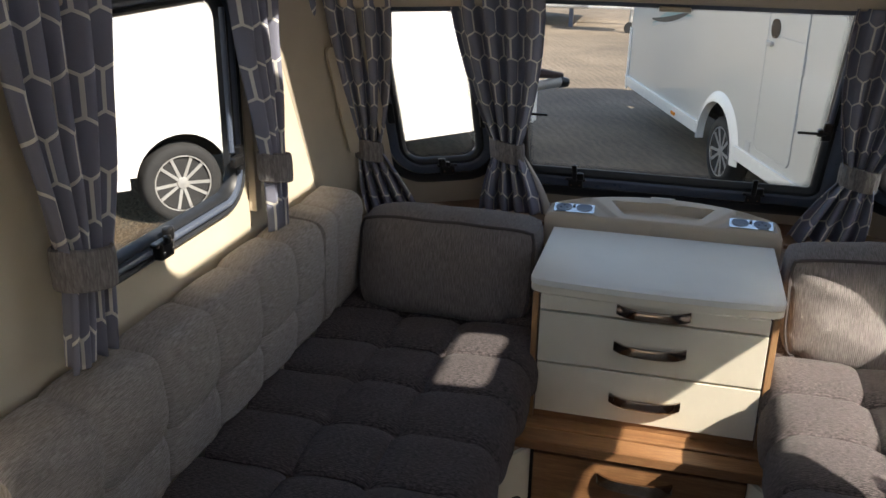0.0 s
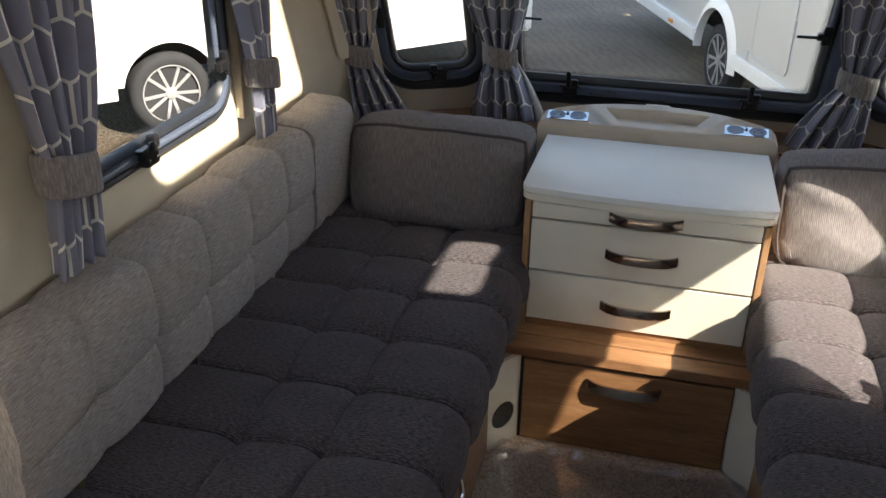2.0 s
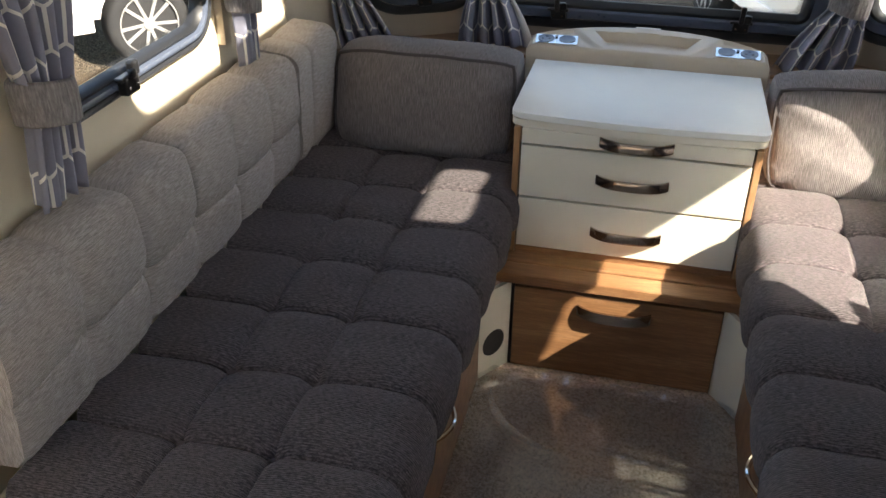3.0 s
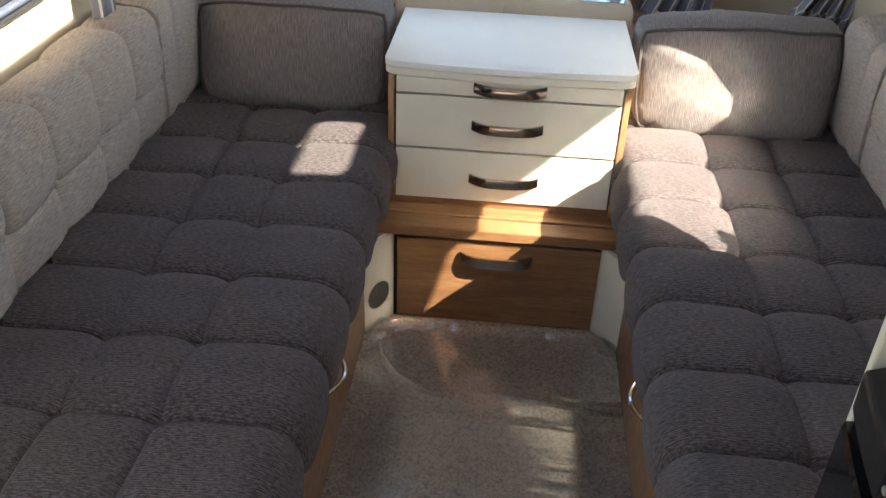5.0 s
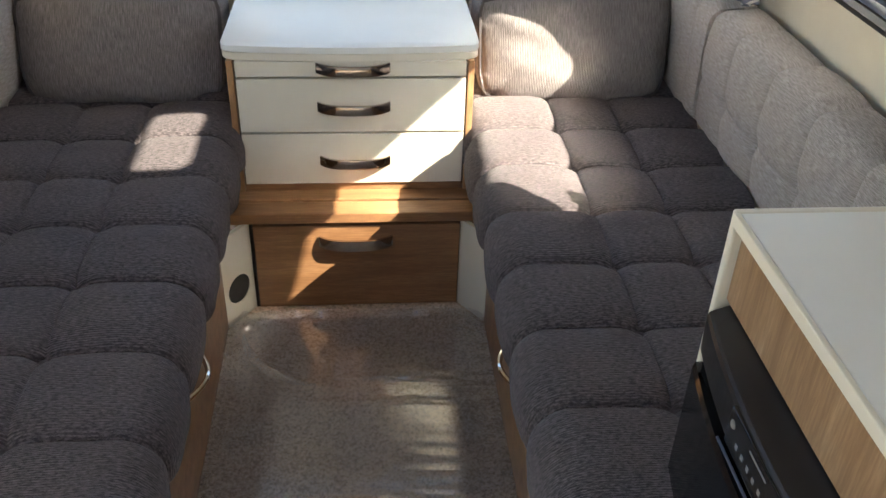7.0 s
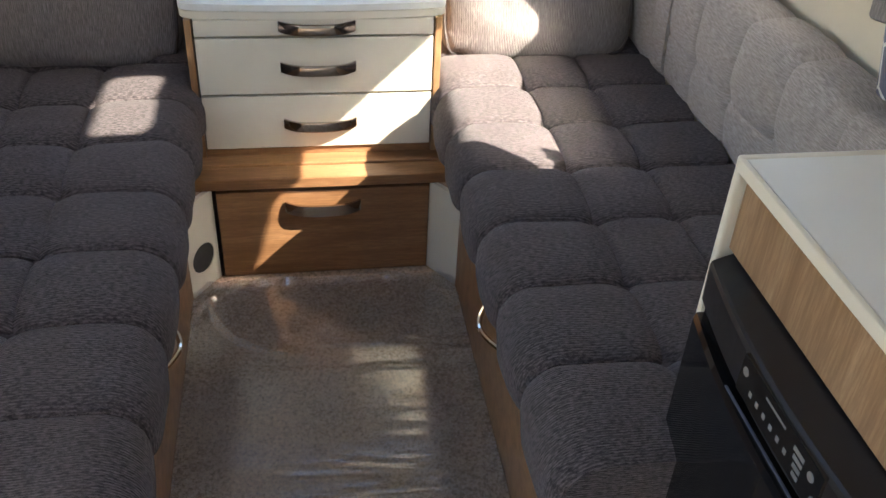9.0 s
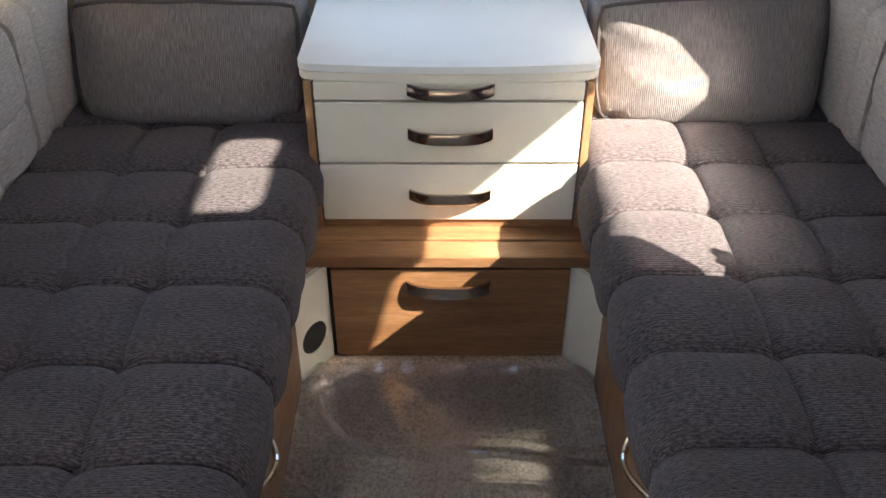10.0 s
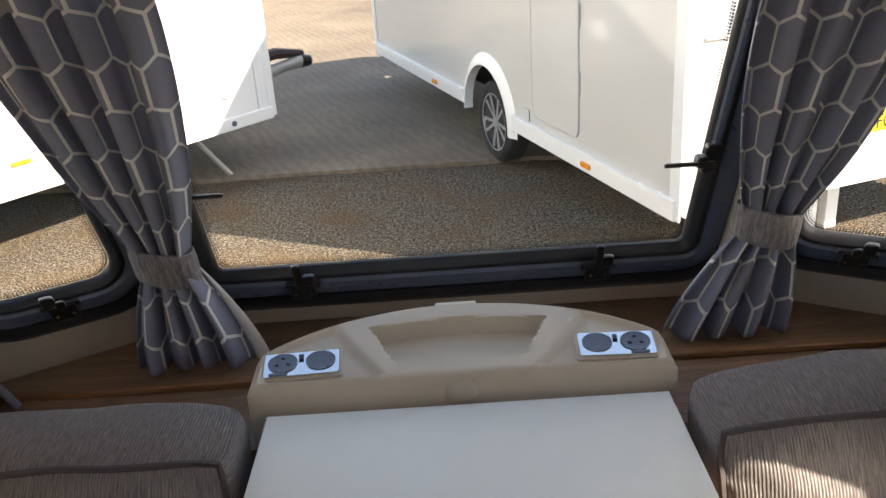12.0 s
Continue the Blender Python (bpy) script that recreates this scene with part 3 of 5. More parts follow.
# ---- chest of drawers ----
def bow_handle(name, cx, y, z, parent, w=0.18, h=0.025, sag=0.004, label="smoked chrome bow handle"):
    bm = bmesh.new()
    n = 16
    rows = []
    for i in range(n + 1):
        t = -1 + 2 * i / n
        x = cx + t * w / 2
        out = 0.021 * (1 - t ** 4)
        zz = z + sag * (t * t - 0.4)
        hh = h / 2
        rows.append([bm.verts.new(v) for v in ((x, y - out - 0.004, zz - hh), (x, y - out - 0.006, zz), (x, y - out - 0.004, zz + hh), (x, y - out + 0.003, zz + hh), (x, y - out + 0.003, zz - hh))])
    for a, b in zip(rows, rows[1:]):
        for k in range(5):
            bm.faces.new((a[k], a[(k + 1) % 5], b[(k + 1) % 5], b[k]))
    bm.faces.new(rows[0])
    bm.faces.new(rows[-1])
    return part(name, bm, M_GUN, parent, label, smooth=True)


chest = thing("chest_of_drawers", "cream three-drawer chest with walnut sides between the sofas", "chest of drawers")
for s in (-1, 1):
    part("side_panel", box(s * 0.284, s * 0.300, 0.0, 0.44, 0.30, 0.677, 0.0015), M_WOODV, chest, "walnut side panel")
# block behind the drawers, near-black to paint the shade in their gaps
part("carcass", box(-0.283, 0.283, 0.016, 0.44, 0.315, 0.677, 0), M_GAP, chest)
for z0, z1, hz in ((0.637, 0.676, 0.659), (0.489, 0.631, 0.557), (0.341, 0.483, 0.407)):
    d = part("drawer", box(-0.2795, 0.2795, -0.002, 0.015, z0, z1, 0.0015), M_CREAM, chest)
    bow_handle("handle", 0.003, -0.002, hz, d)
part("base_rail", box(-0.283, 0.283, 0.004, 0.02, 0.318, 0.337, 0.001), M_WOOD, chest)


def slab(z0, z1, inset, name, mat):
    pts = []
    for i in range(25):
        t = -1 + 2 * i / 24
        pts.append((t * (0.286 - inset), -0.008 + 0.016 * t * t + inset))
    r = 0.026
    left = [(-0.312 + inset + r * (1 - math.cos(radians(a))), 0.008 + r * (1 - math.sin(radians(a)))) for a in (0, 20, 40, 60, 80)]
    right = [(-x, y) for x, y in left][::-1]
    outline = pts + right + [(0.312 - inset, 0.426), (-0.312 + inset, 0.426)] + left
    bm = prism(outline, z1 - z0, lambda u, v, w: (u, v, z0 + w))
    hard = [e for e in bm.edges if abs(e.verts[0].co.z - e.verts[1].co.z) < 1e-6]
    bmesh.ops.bevel(bm, geom=hard, offset=0.003, segments=2, profile=0.5, affect="EDGES")
    return part(name, bm, mat, chest, smooth=True)


slab(0.6775, 0.6955, 0.0015, "pull_out_top", M_CREAM)
slab(0.6970, 0.713, 0.0, "worktop", M_TOP)

plinth = thing("plinth_drawer_unit", "walnut plinth with a wide drawer and stepped ledge", "drawer unit")
part("ledge", box(-0.318, 0.318, -0.108, -0.045, 0.283, 0.312, 0.003), M_WOOD, plinth)
part("ledge_step", box(-0.318, 0.318, -0.044, 0.012, 0.284, 0.318, 0.003), M_WOOD, plinth)
# near-black block, painted shade round the plinth drawer
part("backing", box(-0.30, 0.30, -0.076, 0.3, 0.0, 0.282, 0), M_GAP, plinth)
d = part("drawer", box(-0.262, 0.270, -0.098, -0.078, 0.016, 0.270, 0.0015), M_WOOD, plinth, "walnut drawer front")
bow_handle("handle", 0.0, -0.098, 0.222, d, 0.19, 0.03)
for s in (-1, 1):
    a, b = Vector((s * 0.272, -0.088)), Vector((s * 0.338, -0.183))
    t = (b - a).normalized()
    nn = Vector((t.y, -t.x)) * (1 if s < 0 else -1)
    L = (b - a).length
    pl = lambda u, v, w, a=a, t=t, nn=nn: (a.x + t.x * u + nn.x * w, a.y + t.y * u + nn.y * w, v)
    if s < 0:
        bm = holed((0, L, 0.0, 0.278), (L / 2 - 0.041, L / 2 + 0.041, 0.064, 0.146, 0.0408), 0.012, pl)
    else:
        bm = prism([(0, 0), (L, 0), (L, 0.278), (0, 0.278)], 0.012, pl)
    p = part("corner_panel", bm, M_CREAM, plinth, "cream angled corner panel", smooth=True)
    if s < 0:
        pv = lambda x, y, w: pl(L / 2 + x, 0.105 + y, w)
        part("vent_tube", lathe([(0.0406, 0.002), (0.040, 0.011), (0.036, 0.0112), (0.035, 0.004), (0.004, 0.0042)], pv), M_GAP, p, "black round heating vent")

# ---- right-hand fridge unit ----
unit = thing("fridge_cabinet", "cabinet with pale worktop, walnut rail and black built-in fridge", "cabinet")
part("worktop", box(0.478, 1.005, -2.05, -1.165, 0.936, 0.95, 0.002), M_TOP, unit)
part("edging", box(0.470, 0.4775, -2.05, -1.165, 0.934, 0.951, 0.0015), M_CREAM, unit)
part("end_panel", box(0.474, 1.005, -1.164, -1.150, 0.585, 0.949, 0.004), M_CREAM, unit)
part("top_rail", box(0.487, 0.503, -2.05, -1.166, 0.822, 0.932, 0.001), M_ASH, unit)
part("body", box(0.505, 1.005, -2.05, -1.166, 0.0, 0.93, 0), M_ASH, unit)
def bowed(profile, deep, steps=16):
    """A closed section (x, z) carried along y, its front points pushed out in a bow; the section's third number says how far."""
    bm = bmesh.new()
    rows = []
    for i in range(steps + 1):
        bow = deep * (1 - (2 * i / steps - 1) ** 2)
        rows.append([bm.verts.new((x - bow * k, -1.70 + 0.528 * i / steps, z)) for x, z, k in profile])
    n = len(profile)
    for ra, rb in zip(rows, rows[1:]):
        for k in range(n):
            bm.faces.new((ra[k], ra[(k + 1) % n], rb[(k + 1) % n], rb[k]))
    bm.faces.new(rows[0])
    bm.faces.new(rows[-1])
    bmesh.ops.recalc_face_normals(bm, faces=bm.faces[:])
    return bm


part("fridge_top", bowed(((0.503, 0.742, 0), (0.468, 0.742, 1), (0.466, 0.745, 1), (0.464, 0.800, 1), (0.466, 0.806, 1), (0.470, 0.808, 1), (0.503, 0.820, 0)), 0.026), M_BLACK, unit, "black bowed fridge fascia with a deep ledge")
part("fridge_door", bowed(((0.503, 0.10, 0), (0.464, 0.105, 1), (0.461, 0.12, 1), (0.461, 0.712, 1), (0.464, 0.722, 1), (0.503, 0.722, 0)), 0.026), M_GLOSS, unit, "gloss black bowed fridge door")

# ---- outside ----
part("ground", box(-150, 150, -150, 200, -0.56, -0.5, 0), M_GRAVEL, kind="structure", label="brown gravel ground round the parked caravans")
edge = [(-150, 200), (-150, 5.25)] + [(-9 + 0.06 * i, 5.27 + 0.035 * noise.noise(Vector((i * 0.11, 2, 0))) + 0.016 * noise.noise(Vector((i * 0.6, 7, 0)))) for i in range(300)] + [(150, 5.25), (150, 200)]
part("concrete_yard", prism(edge, 0.032, lambda u, v, w: (u, v, -0.502 + w)), M_CONC, kind="structure", label="ribbed concrete yard with a broken edge")


# ---- windows ----
def mapped(bm, place):
    for v in bm.verts:
        v.co = Vector(place(*v.co))
    return bm


def grow(hole, d):
    u0, u1, v0, v1, r = hole
    return (u0 - d, u1 + d, v0 - d, v1 + d, max(0.012, r + d))


def window(name, place, hole, label, catches=(), stays=(), inset=0.04, rimw=0.044):
    L = lambda d: rounded(*grow(hole, d), 8)
    w = part(name, rim(L(rimw), L(rimw * 0.32), place, [(0, -0.001), (0.1, -0.010), (0.5, -0.015), (0.9, -0.011), (1, 0.02)]), M_RUBBER, kind="structure", label=label, smooth=True)
    part("window_frame", rim(L(rimw * 0.31), L(-0.4 * inset), place, [(0, 0.02), (0.02, -0.010), (0.2, -0.0135), (0.5, -0.0145), (0.8, -0.012), (1, -0.004), (1, 0.02)]), M_ALU, w, "grey window frame band with the sky's blue reflection painted in", smooth=True)
    part("seal", rim(L(-0.41 * inset), L(-inset), place, [(0, 0.02), (0, -0.006), (0.4, -0.010), (0.75, -0.003), (1, 0.008), (1, 0.02)]), M_RUBBER, w, smooth=True)
    pts = L(-0.01)
    pane = part("pane", prism(pts, 0.004, lambda u, v, t: place(u, v, 0.021 + t)), M_PANE, w, "clear acrylic pane")
    pane.visible_shadow = False
    # printed dots round the pane's edge
    dots = bmesh.new()
    for k in range(3):
        for i, (p, s) in enumerate(resample(L(-inset - 0.003 - 0.0045 * k) + L(-inset - 0.003 - 0.0045 * k)[:1], 0.0055)):
            r = 0.0022 - 0.0005 * k
            vs = [dots.verts.new(place(p.x + r * math.cos(a), p.y + r * math.sin(a), 0.0203)) for a in (0, 1.05, 2.09, 3.14, 4.19, 5.24)]
            dots.faces.new(vs)
    part("dotted_border", dots, M_RUBBER, w).visible_shadow = False
    u0, u1, v0, v1, r = hole
    for u in catches:
        b = box(u - 0.024, u + 0.024, v0 - 0.018, v0 + 0.020, -0.036, -0.012, 0.005)
        box(u - 0.034, u + 0.034, v0 + 0.012, v0 + 0.022, -0.032, -0.014, 0.003, bm=b)
        box(u - 0.010, u + 0.006, v0 + 0.014, v0 + (0.078 if place is FRONT else 0.034), -0.044, -0.030, 0.005, bm=b)
        box(u + 0.004, u + 0.028, v0 + 0.016, v0 + 0.046, -0.038, -0.018, 0.006, bm=b)
        c = part("catch", mapped(b, place), M_BLACK, w, "black plastic window catch")
        for k in (-1, 1):
            part("screw", mapped(box(u + k * 0.014 - 0.003, u + k * 0.014 + 0.003, v0 - 0.006, v0, -0.0362, -0.033, 0.001), place), M_CHROME, c)
    for u, v, d in stays:
        b = box(u - 0.014, u + 0.014, v - 0.03, v + 0.03, -0.035, -0.012, 0.005)
        box(u - 0.012, u + 0.03 * d, v - 0.012, v + 0.012, -0.05, -0.02, 0.005, bm=b)
        box(min(u, u + 0.085 * d), max(u, u + 0.085 * d), v - 0.006, v + 0.003, -0.052, -0.040, 0.004, bm=b)
        part("stay_knob", mapped(b, place), M_BLACK, w, "black window stay with lever")
        rod = tube([place(u - 0.004 * d, v + 0.02, -0.02), place(u - 0.008 * d, v + 0.36, -0.016)], 0.008)
        part("stay_rod", rod, M_ALU, w, smooth=True)
    return w


window("window_1", left_wall, W_LEFT, "side window with rounded corners in a black seal", (-0.57,), (), 0.026, 0.024)
window("window_2", right_wall, W_RIGHT, "side window with rounded corners in a black seal", (-0.62,), (), 0.026, 0.046)
# trim for the two added rear openings that brighten the lounge
part("added_door_frame", rim(rounded(*grow(W_REAR[-1], 0.03), 8), rounded(*W_REAR[-1], 8), left_wall, [(0, -0.001), (0.1, -0.012), (0.9, -0.012), (1, 0.0), (1, 0.034)]), M_CREAM, kind="structure", label="cream frame of an unseen doorway added to let in light", smooth=True)
window("window_6", right_wall, W_REAR[1], "plain unseen window added behind the walk to let in light", (), (), 0.026, 0.024)
window("window_3", FRONT, W_FRONT, "wide leaning front window with black seal and catches", (0.262, 0.83), ((0.092, 0.995, 1), (0.998, 0.995, -1)), 0.05, 0.06)
for i, s in enumerate((-1, 1)):
    w = window("window_%d" % (4 + i), SIDEF[s], W_CORNER, "narrow leaning front corner window with black seal", (0.19,), (), 0.04, 0.055)
    if s > 0:
        # shadow switched on here, so this clear pane blocks the direct sun
        for c in w.children:
            c.visible_shadow = True
    part("side_catch", mapped(box(0.338, 0.362, 0.96, 1.03, -0.034, -0.012, 0.005), SIDEF[s]), M_BLACK, w, "black plastic side catch")
    part("side_catch", mapped(box(0.046, 0.062, 0.93, 1.0, -0.03, -0.014, 0.004), SIDEF[s]), M_BLACK, w, "black plastic side catch")
hb = box(-0.222, -0.200, 1.0, 1.06, -0.03, -0.012, 0.005)
box(-0.26, -0.215, 1.015, 1.04, -0.034, -0.018, 0.004, bm=hb)
tagged(part("window_stay", mapped(hb, left_wall), M_BLACK), "black plastic stay block of the side window", "window stay")
tagged(part("stay_rail", tube([left_wall(-0.245, 1.05, -0.018), left_wall(-0.245, 1.38, -0.018)], 0.007), M_ALU, smooth=True), "grey metal stay rod up the side window", "window stay")
for s, pl, yy in ((-1, left_wall, -0.125), (1, right_wall, 0.0)):
    tagged(part("blind_rail", mapped(box(yy - 0.016, yy + 0.016, 0.87, 1.46, -0.022, 0.0, 0.003), pl), M_MOULD), "beige upright blind rail beside the side window", "blind rail", "blind rails")
    tagged(part("blind_cassette", mapped(box(-1.0, yy + 0.02, 1.435 if s < 0 else 1.48, 1.50 if s < 0 else 1.55, -0.05, 0.0, 0.006), pl), M_MOULD), "beige roller blind cassette above the side window", "blind cassette", "blind cassettes")
for s in (-1, 1):
    for u in (0.022, 0.384):
        tagged(part("blind_rail", mapped(box(u - 0.012, u + 0.012, 0.70, 1.42, -0.018 if u < 0.1 else -0.04, 0.0, 0.003), SIDEF[s]), M_MOULD), "beige upright blind rail beside a front corner window", "blind rail", "front blind rails")
for u in (0.006, 1.082):
    tagged(part("blind_rail", mapped(box(u - 0.018, u + 0.018, 0.70, 1.42, -0.045, 0.0, 0.004), FRONT), M_MOULD), "beige upright blind rail beside the front window", "blind rail", "front blind rails")
pel = tagged(part("pelmet", mapped(box(-0.02, 1.14, 1.362, 1.44, -0.085, 0.0, 0.008), FRONT), M_MOULD), "beige moulded blind pelmet above the front window", "pelmet")
part("blind_bar", mapped(box(0.04, 1.05, 1.346, 1.361, -0.045, -0.02, 0.004), FRONT), M_ALU, pel, "grey blind pull bar")
part("blind_clip", mapped(box(0.49, 0.575, 1.338, 1.352, -0.056, -0.03, 0.003), FRONT), M_WALL, pel, "cream pull tab")
for s in (-1, 1):
    q = tagged(part("pelmet", mapped(box(-0.02, 0.44, 1.335, 1.42, -0.07, 0.0, 0.008), SIDEF[s]), M_MOULD), "beige blind pelmet above a front corner window", "pelmet", "corner pelmets")
    part("blind_bar", mapped(box(0.03, 0.38, 1.318, 1.334, -0.04, -0.018, 0.004), SIDEF[s]), M_ALU, q, "grey blind pull bar")
tagged(part("corner_speaker_panel", mapped(prism(rounded(-0.03, 0.035, 0.87, 1.22, 0.02), 0.012, lambda u, v, w: (u, v, w)), lambda u, v, w: (-0.965 + 0.35 * u + 0.82 * w, 0.545 - K * (v - ZR) + 0.9 * u - 0.5 * w, v)), M_MOULD, smooth=True), "slim beige moulded strip on the corner panel", "moulding")

# rooflight frame and dome above the opening
rl = part("rooflight", rim(rounded(-0.36, 0.19, -1.07, -0.19, 0.06), rounded(-0.32, 0.15, -1.03, -0.23, 0.05), up, [(0, -0.001), (0.3, -0.010), (0.8, -0.010), (1, 0.0), (1, 0.012)]), M_CEIL, kind="structure", label="white framed rooflight over the lounge")
# unseen bar added across the opening to keep sun off the left curtain
part("added_shade_bar", box(-0.33, 0.16, -0.62, -0.44, TOPZ - 0.008, TOPZ + 0.012, 0.003), M_CEIL, rl)


# ---- curtains ----
def curtain(stations, label, folds=5, cloth=0.52, flare=0.0, seed=0, group="curtains"):
    """stations, top to bottom: (centre, direction along the rail, width, depth of the folds)."""
    rnd = random.Random(seed)
    ph = [rnd.uniform(0, 6.28) for _ in range(4)]
    st = [(Vector(c), Vector(d).normalized(), w, a) for c, d, w, a in stations]
    nu, nv = 96, 64
    bm = bmesh.new()
    uvl = bm.loops.layers.uv.new("UVMap")
    rows = []
    total = sum((b[0] - a[0]).length for a, b in zip(st, st[1:]))
    run = 0.0
    levels, edges = [], []
    for a, b in zip(st, st[1:]):
        L = (b[0] - a[0]).length
        k = max(4, round(nv * L / total))
        for i in range(k + (b is st[-1])):
            t = i / k
            levels.append((a, b, t, run + L * t))
        run += L
    for a, b, t, s in levels:
        tie_b = b is st[1]
        e = t ** 1.9 if tie_b else 1 - (1 - t) ** 1.5
        c = a[0].lerp(b[0], t)
        d = a[1].lerp(b[1], t).normalized()
        w = a[2] + (b[2] - a[2]) * e
        amp = a[3] + (b[3] - a[3]) * e
        nrm = d.cross(Vector((0, 0, 1))).normalized()
        row = []
        for j in range(nu + 1):
            q = j / nu
            phi = 6.2832 * folds * q + ph[0] + 0.8 * math.sin(3 * q + ph[1]) + 0.5 * (s - 0.3)
            f = math.sin(phi) + 0.22 * math.sin(1.7 * phi + ph[2] + 2 * s)
            sway = -0.62 * math.sin(2 * phi) * w / (2 * 6.2832 * folds) * min(1.0, 6 * q, 6 - 6 * q)
            p = c + d * ((q - 0.5) * w + sway) + nrm * (amp * f) + nrm * (0.006 * noise.noise(Vector((q * 4 + seed, s * 6, 0))))
            if b is st[-1]:
                p.z += 0.006 * math.sin(6.2832 * folds * q + ph[1]) * t
            row.append((bm.verts.new(p), (q * cloth + seed * 0.037, -s)))
        rows.append(row)
        if a is st[1] and flare:
            # below the tie the side edge falls open and shows the back of the cloth
            k = -1 if c.x > 0 else 1
            q0 = row[-1 if k > 0 else 0][0].co.copy()
            edges.append([q0 + d * (k * flare * e * i / 4) + nrm * (0.004 * math.sin(i * 0.8)) for i in range(5)])
    for a, b in zip(rows, rows[1:]):
        for j in range(nu):
            f = bm.faces.new((a[j][0], a[j + 1][0], b[j + 1][0], b[j][0]))
            for l, uvv in zip(f.loops, (a[j][1], a[j + 1][1], b[j + 1][1], b[j][1])):
                l[uvl].uv = uvv
    ob = part("curtain", bm, M_CURTAIN, None, smooth=True)
    tagged(ob, label, "curtain", group)
    if edges:
        hem = bmesh.new()
        strip = [[hem.verts.new(p) for p in row] for row in edges]
        for a, b in zip(strip, strip[1:]):
            for j in range(len(a) - 1):
                hem.faces.new((a[j], a[j + 1], b[j + 1], b[j]))
        hm = part("lining", hem, M_LINING, ob, "pale turned-back curtain lining", smooth=True)
        so = hm.modifiers.new("thick", "SOLIDIFY")
        so.thickness = 0.0018
    so = ob.modifiers.new("thick", "SOLIDIFY")
    so.thickness = 0.0022
    # tieback band round the gathered waist
    c, d, w, a = st[1]
    nrm = d.cross(Vector((0, 0, 1))).normalized()
    bm = bmesh.new()
    uvl = bm.loops.layers.uv.new("UVMap")
    ring = []
    axis = (st[0][0] - st[1][0]).normalized().lerp(Vector((0, 0, 1)), 0.5).normalized()
    for k in range(41):
        an = 6.2832 * k / 40
        base = c + d * (math.cos(an) * (w / 2 + 0.012)) + nrm * (math.sin(an) * (a * 1.5 + 0.012))
        slope = d.dot(base - c) * 0.22
        col = []
        for i, (h, o) in enumerate(((-0.038, 0.0), (-0.034, 0.004), (-0.013, 0.005), (0.013, 0.0055), (0.034, 0.004), (0.038, 0.0))):
            out = (d * math.cos(an) + nrm * math.sin(an)) * o
            col.append((bm.verts.new(base + out + axis * h + Vector((0, 0, -slope))), (an * w * 0.3, h)))
        ring.append(col)
    for p, q in zip(ring, ring[1:]):
        for i in range(5):
            f = bm.faces.new((p[i][0], q[i][0], q[i + 1][0], p[i + 1][0]))
            for l, uvv in zip(f.loops, (p[i][1], q[i][1], q[i + 1][1], p[i + 1][1])):
                l[uvl].uv = uvv
    bmesh.ops.remove_doubles(bm, verts=bm.verts[:], dist=0.0002)
    tb = part("tieback", bm, M_TIE, ob, "ribbed grey fabric tieback", smooth=True)
    so = tb.modifiers.new("thick", "SOLIDIFY")
    so.thickness = 0.004


Y = (0, 1, 0)
LBL = "slate grey tied-back curtain with pale hexagon print, "
curtain([((-0.955, -0.865, 1.55), Y, 0.27, 0.024), ((-0.94, -0.878, 1.012), Y, 0.10, 0.018), ((-0.935, -0.905, 0.85), Y, 0.112, 0.018)], LBL + "side window", 4, 0.46, seed=1)
curtain([((-0.955, -0.17, 1.55), Y, 0.22, 0.022), ((-0.945, -0.115, 0.985), Y, 0.085, 0.015), ((-0.94, -0.125, 0.832), Y, 0.085, 0.016)], LBL + "side window", 4, 0.42, seed=2)
curtain([((0.955, -0.76, 1.55), Y, 0.38, 0.015), ((0.95, -0.755, 0.985), Y, 0.17, 0.016), ((0.945, -0.81, 0.824), Y, 0.14, 0.018)], LBL + "side window", 3, 0.40, seed=3)
curtain([((0.955, 0.075, 1.55), Y, 0.22, 0.014), ((0.95, 0.07, 0.985), Y, 0.085, 0.015), ((0.94, 0.0, 0.83), Y, 0.11, 0.016)], LBL + "side window", 3, 0.36, seed=4)
for s in (-1, 1):
    o = 0.055 if s > 0 else 0.0
    curtain([((s * 0.505 - 0.008 + o, 0.43, 1.37), (1, 0, 0), 0.27, 0.023), ((s * 0.515 + o * 0.6, 0.705, 0.862), (1, 0, 0), 0.082, 0.018), ((s * 0.487 - 0.008, 0.700, 0.655), (1, 0, 0), 0.215, 0.026)],
            LBL + "front windows", 4, 0.50, flare=0.03 if s < 0 else 0.0, seed=6 + s)
    curtain([((s * 0.89, 0.28, 1.37), (1, -s * 0.45, 0), 0.22, 0.021), ((s * 0.935, 0.545, 0.872), (1, -s * 0.45, 0), 0.07, 0.016), ((s * 0.865, 0.580, 0.658), (1, -s * 0.4, 0), 0.175, 0.025)],
            LBL + "front corner", 4, 0.46, seed=9 + s)

# ---- front shelf and moulded console ----
sh = thing("front_shelf", "dark walnut shelf along the front wall under the windows", "shelf")
outline = [(-1.0, 0.44), (1.0, 0.44), (0.985, 0.50), (0.93, 0.665), (0.57, 0.875), (-0.57, 0.875), (-0.93, 0.665), (-0.985, 0.50)]
part("board", prism(outline, 0.03, lambda u, v, w: (u, v, 0.612 + w)), M_SHELF, sh)
part("front_board", box(-0.99, 0.99, 0.44, 0.458, 0.375, 0.611, 0.002), M_SHELF, sh)
for s in (-1, 1):
    part("lip", box(s * 0.36, s * 0.93, 0.628, 0.646, 0.6425, 0.655, 0.003), M_WOOD, sh, "raised wooden lip")


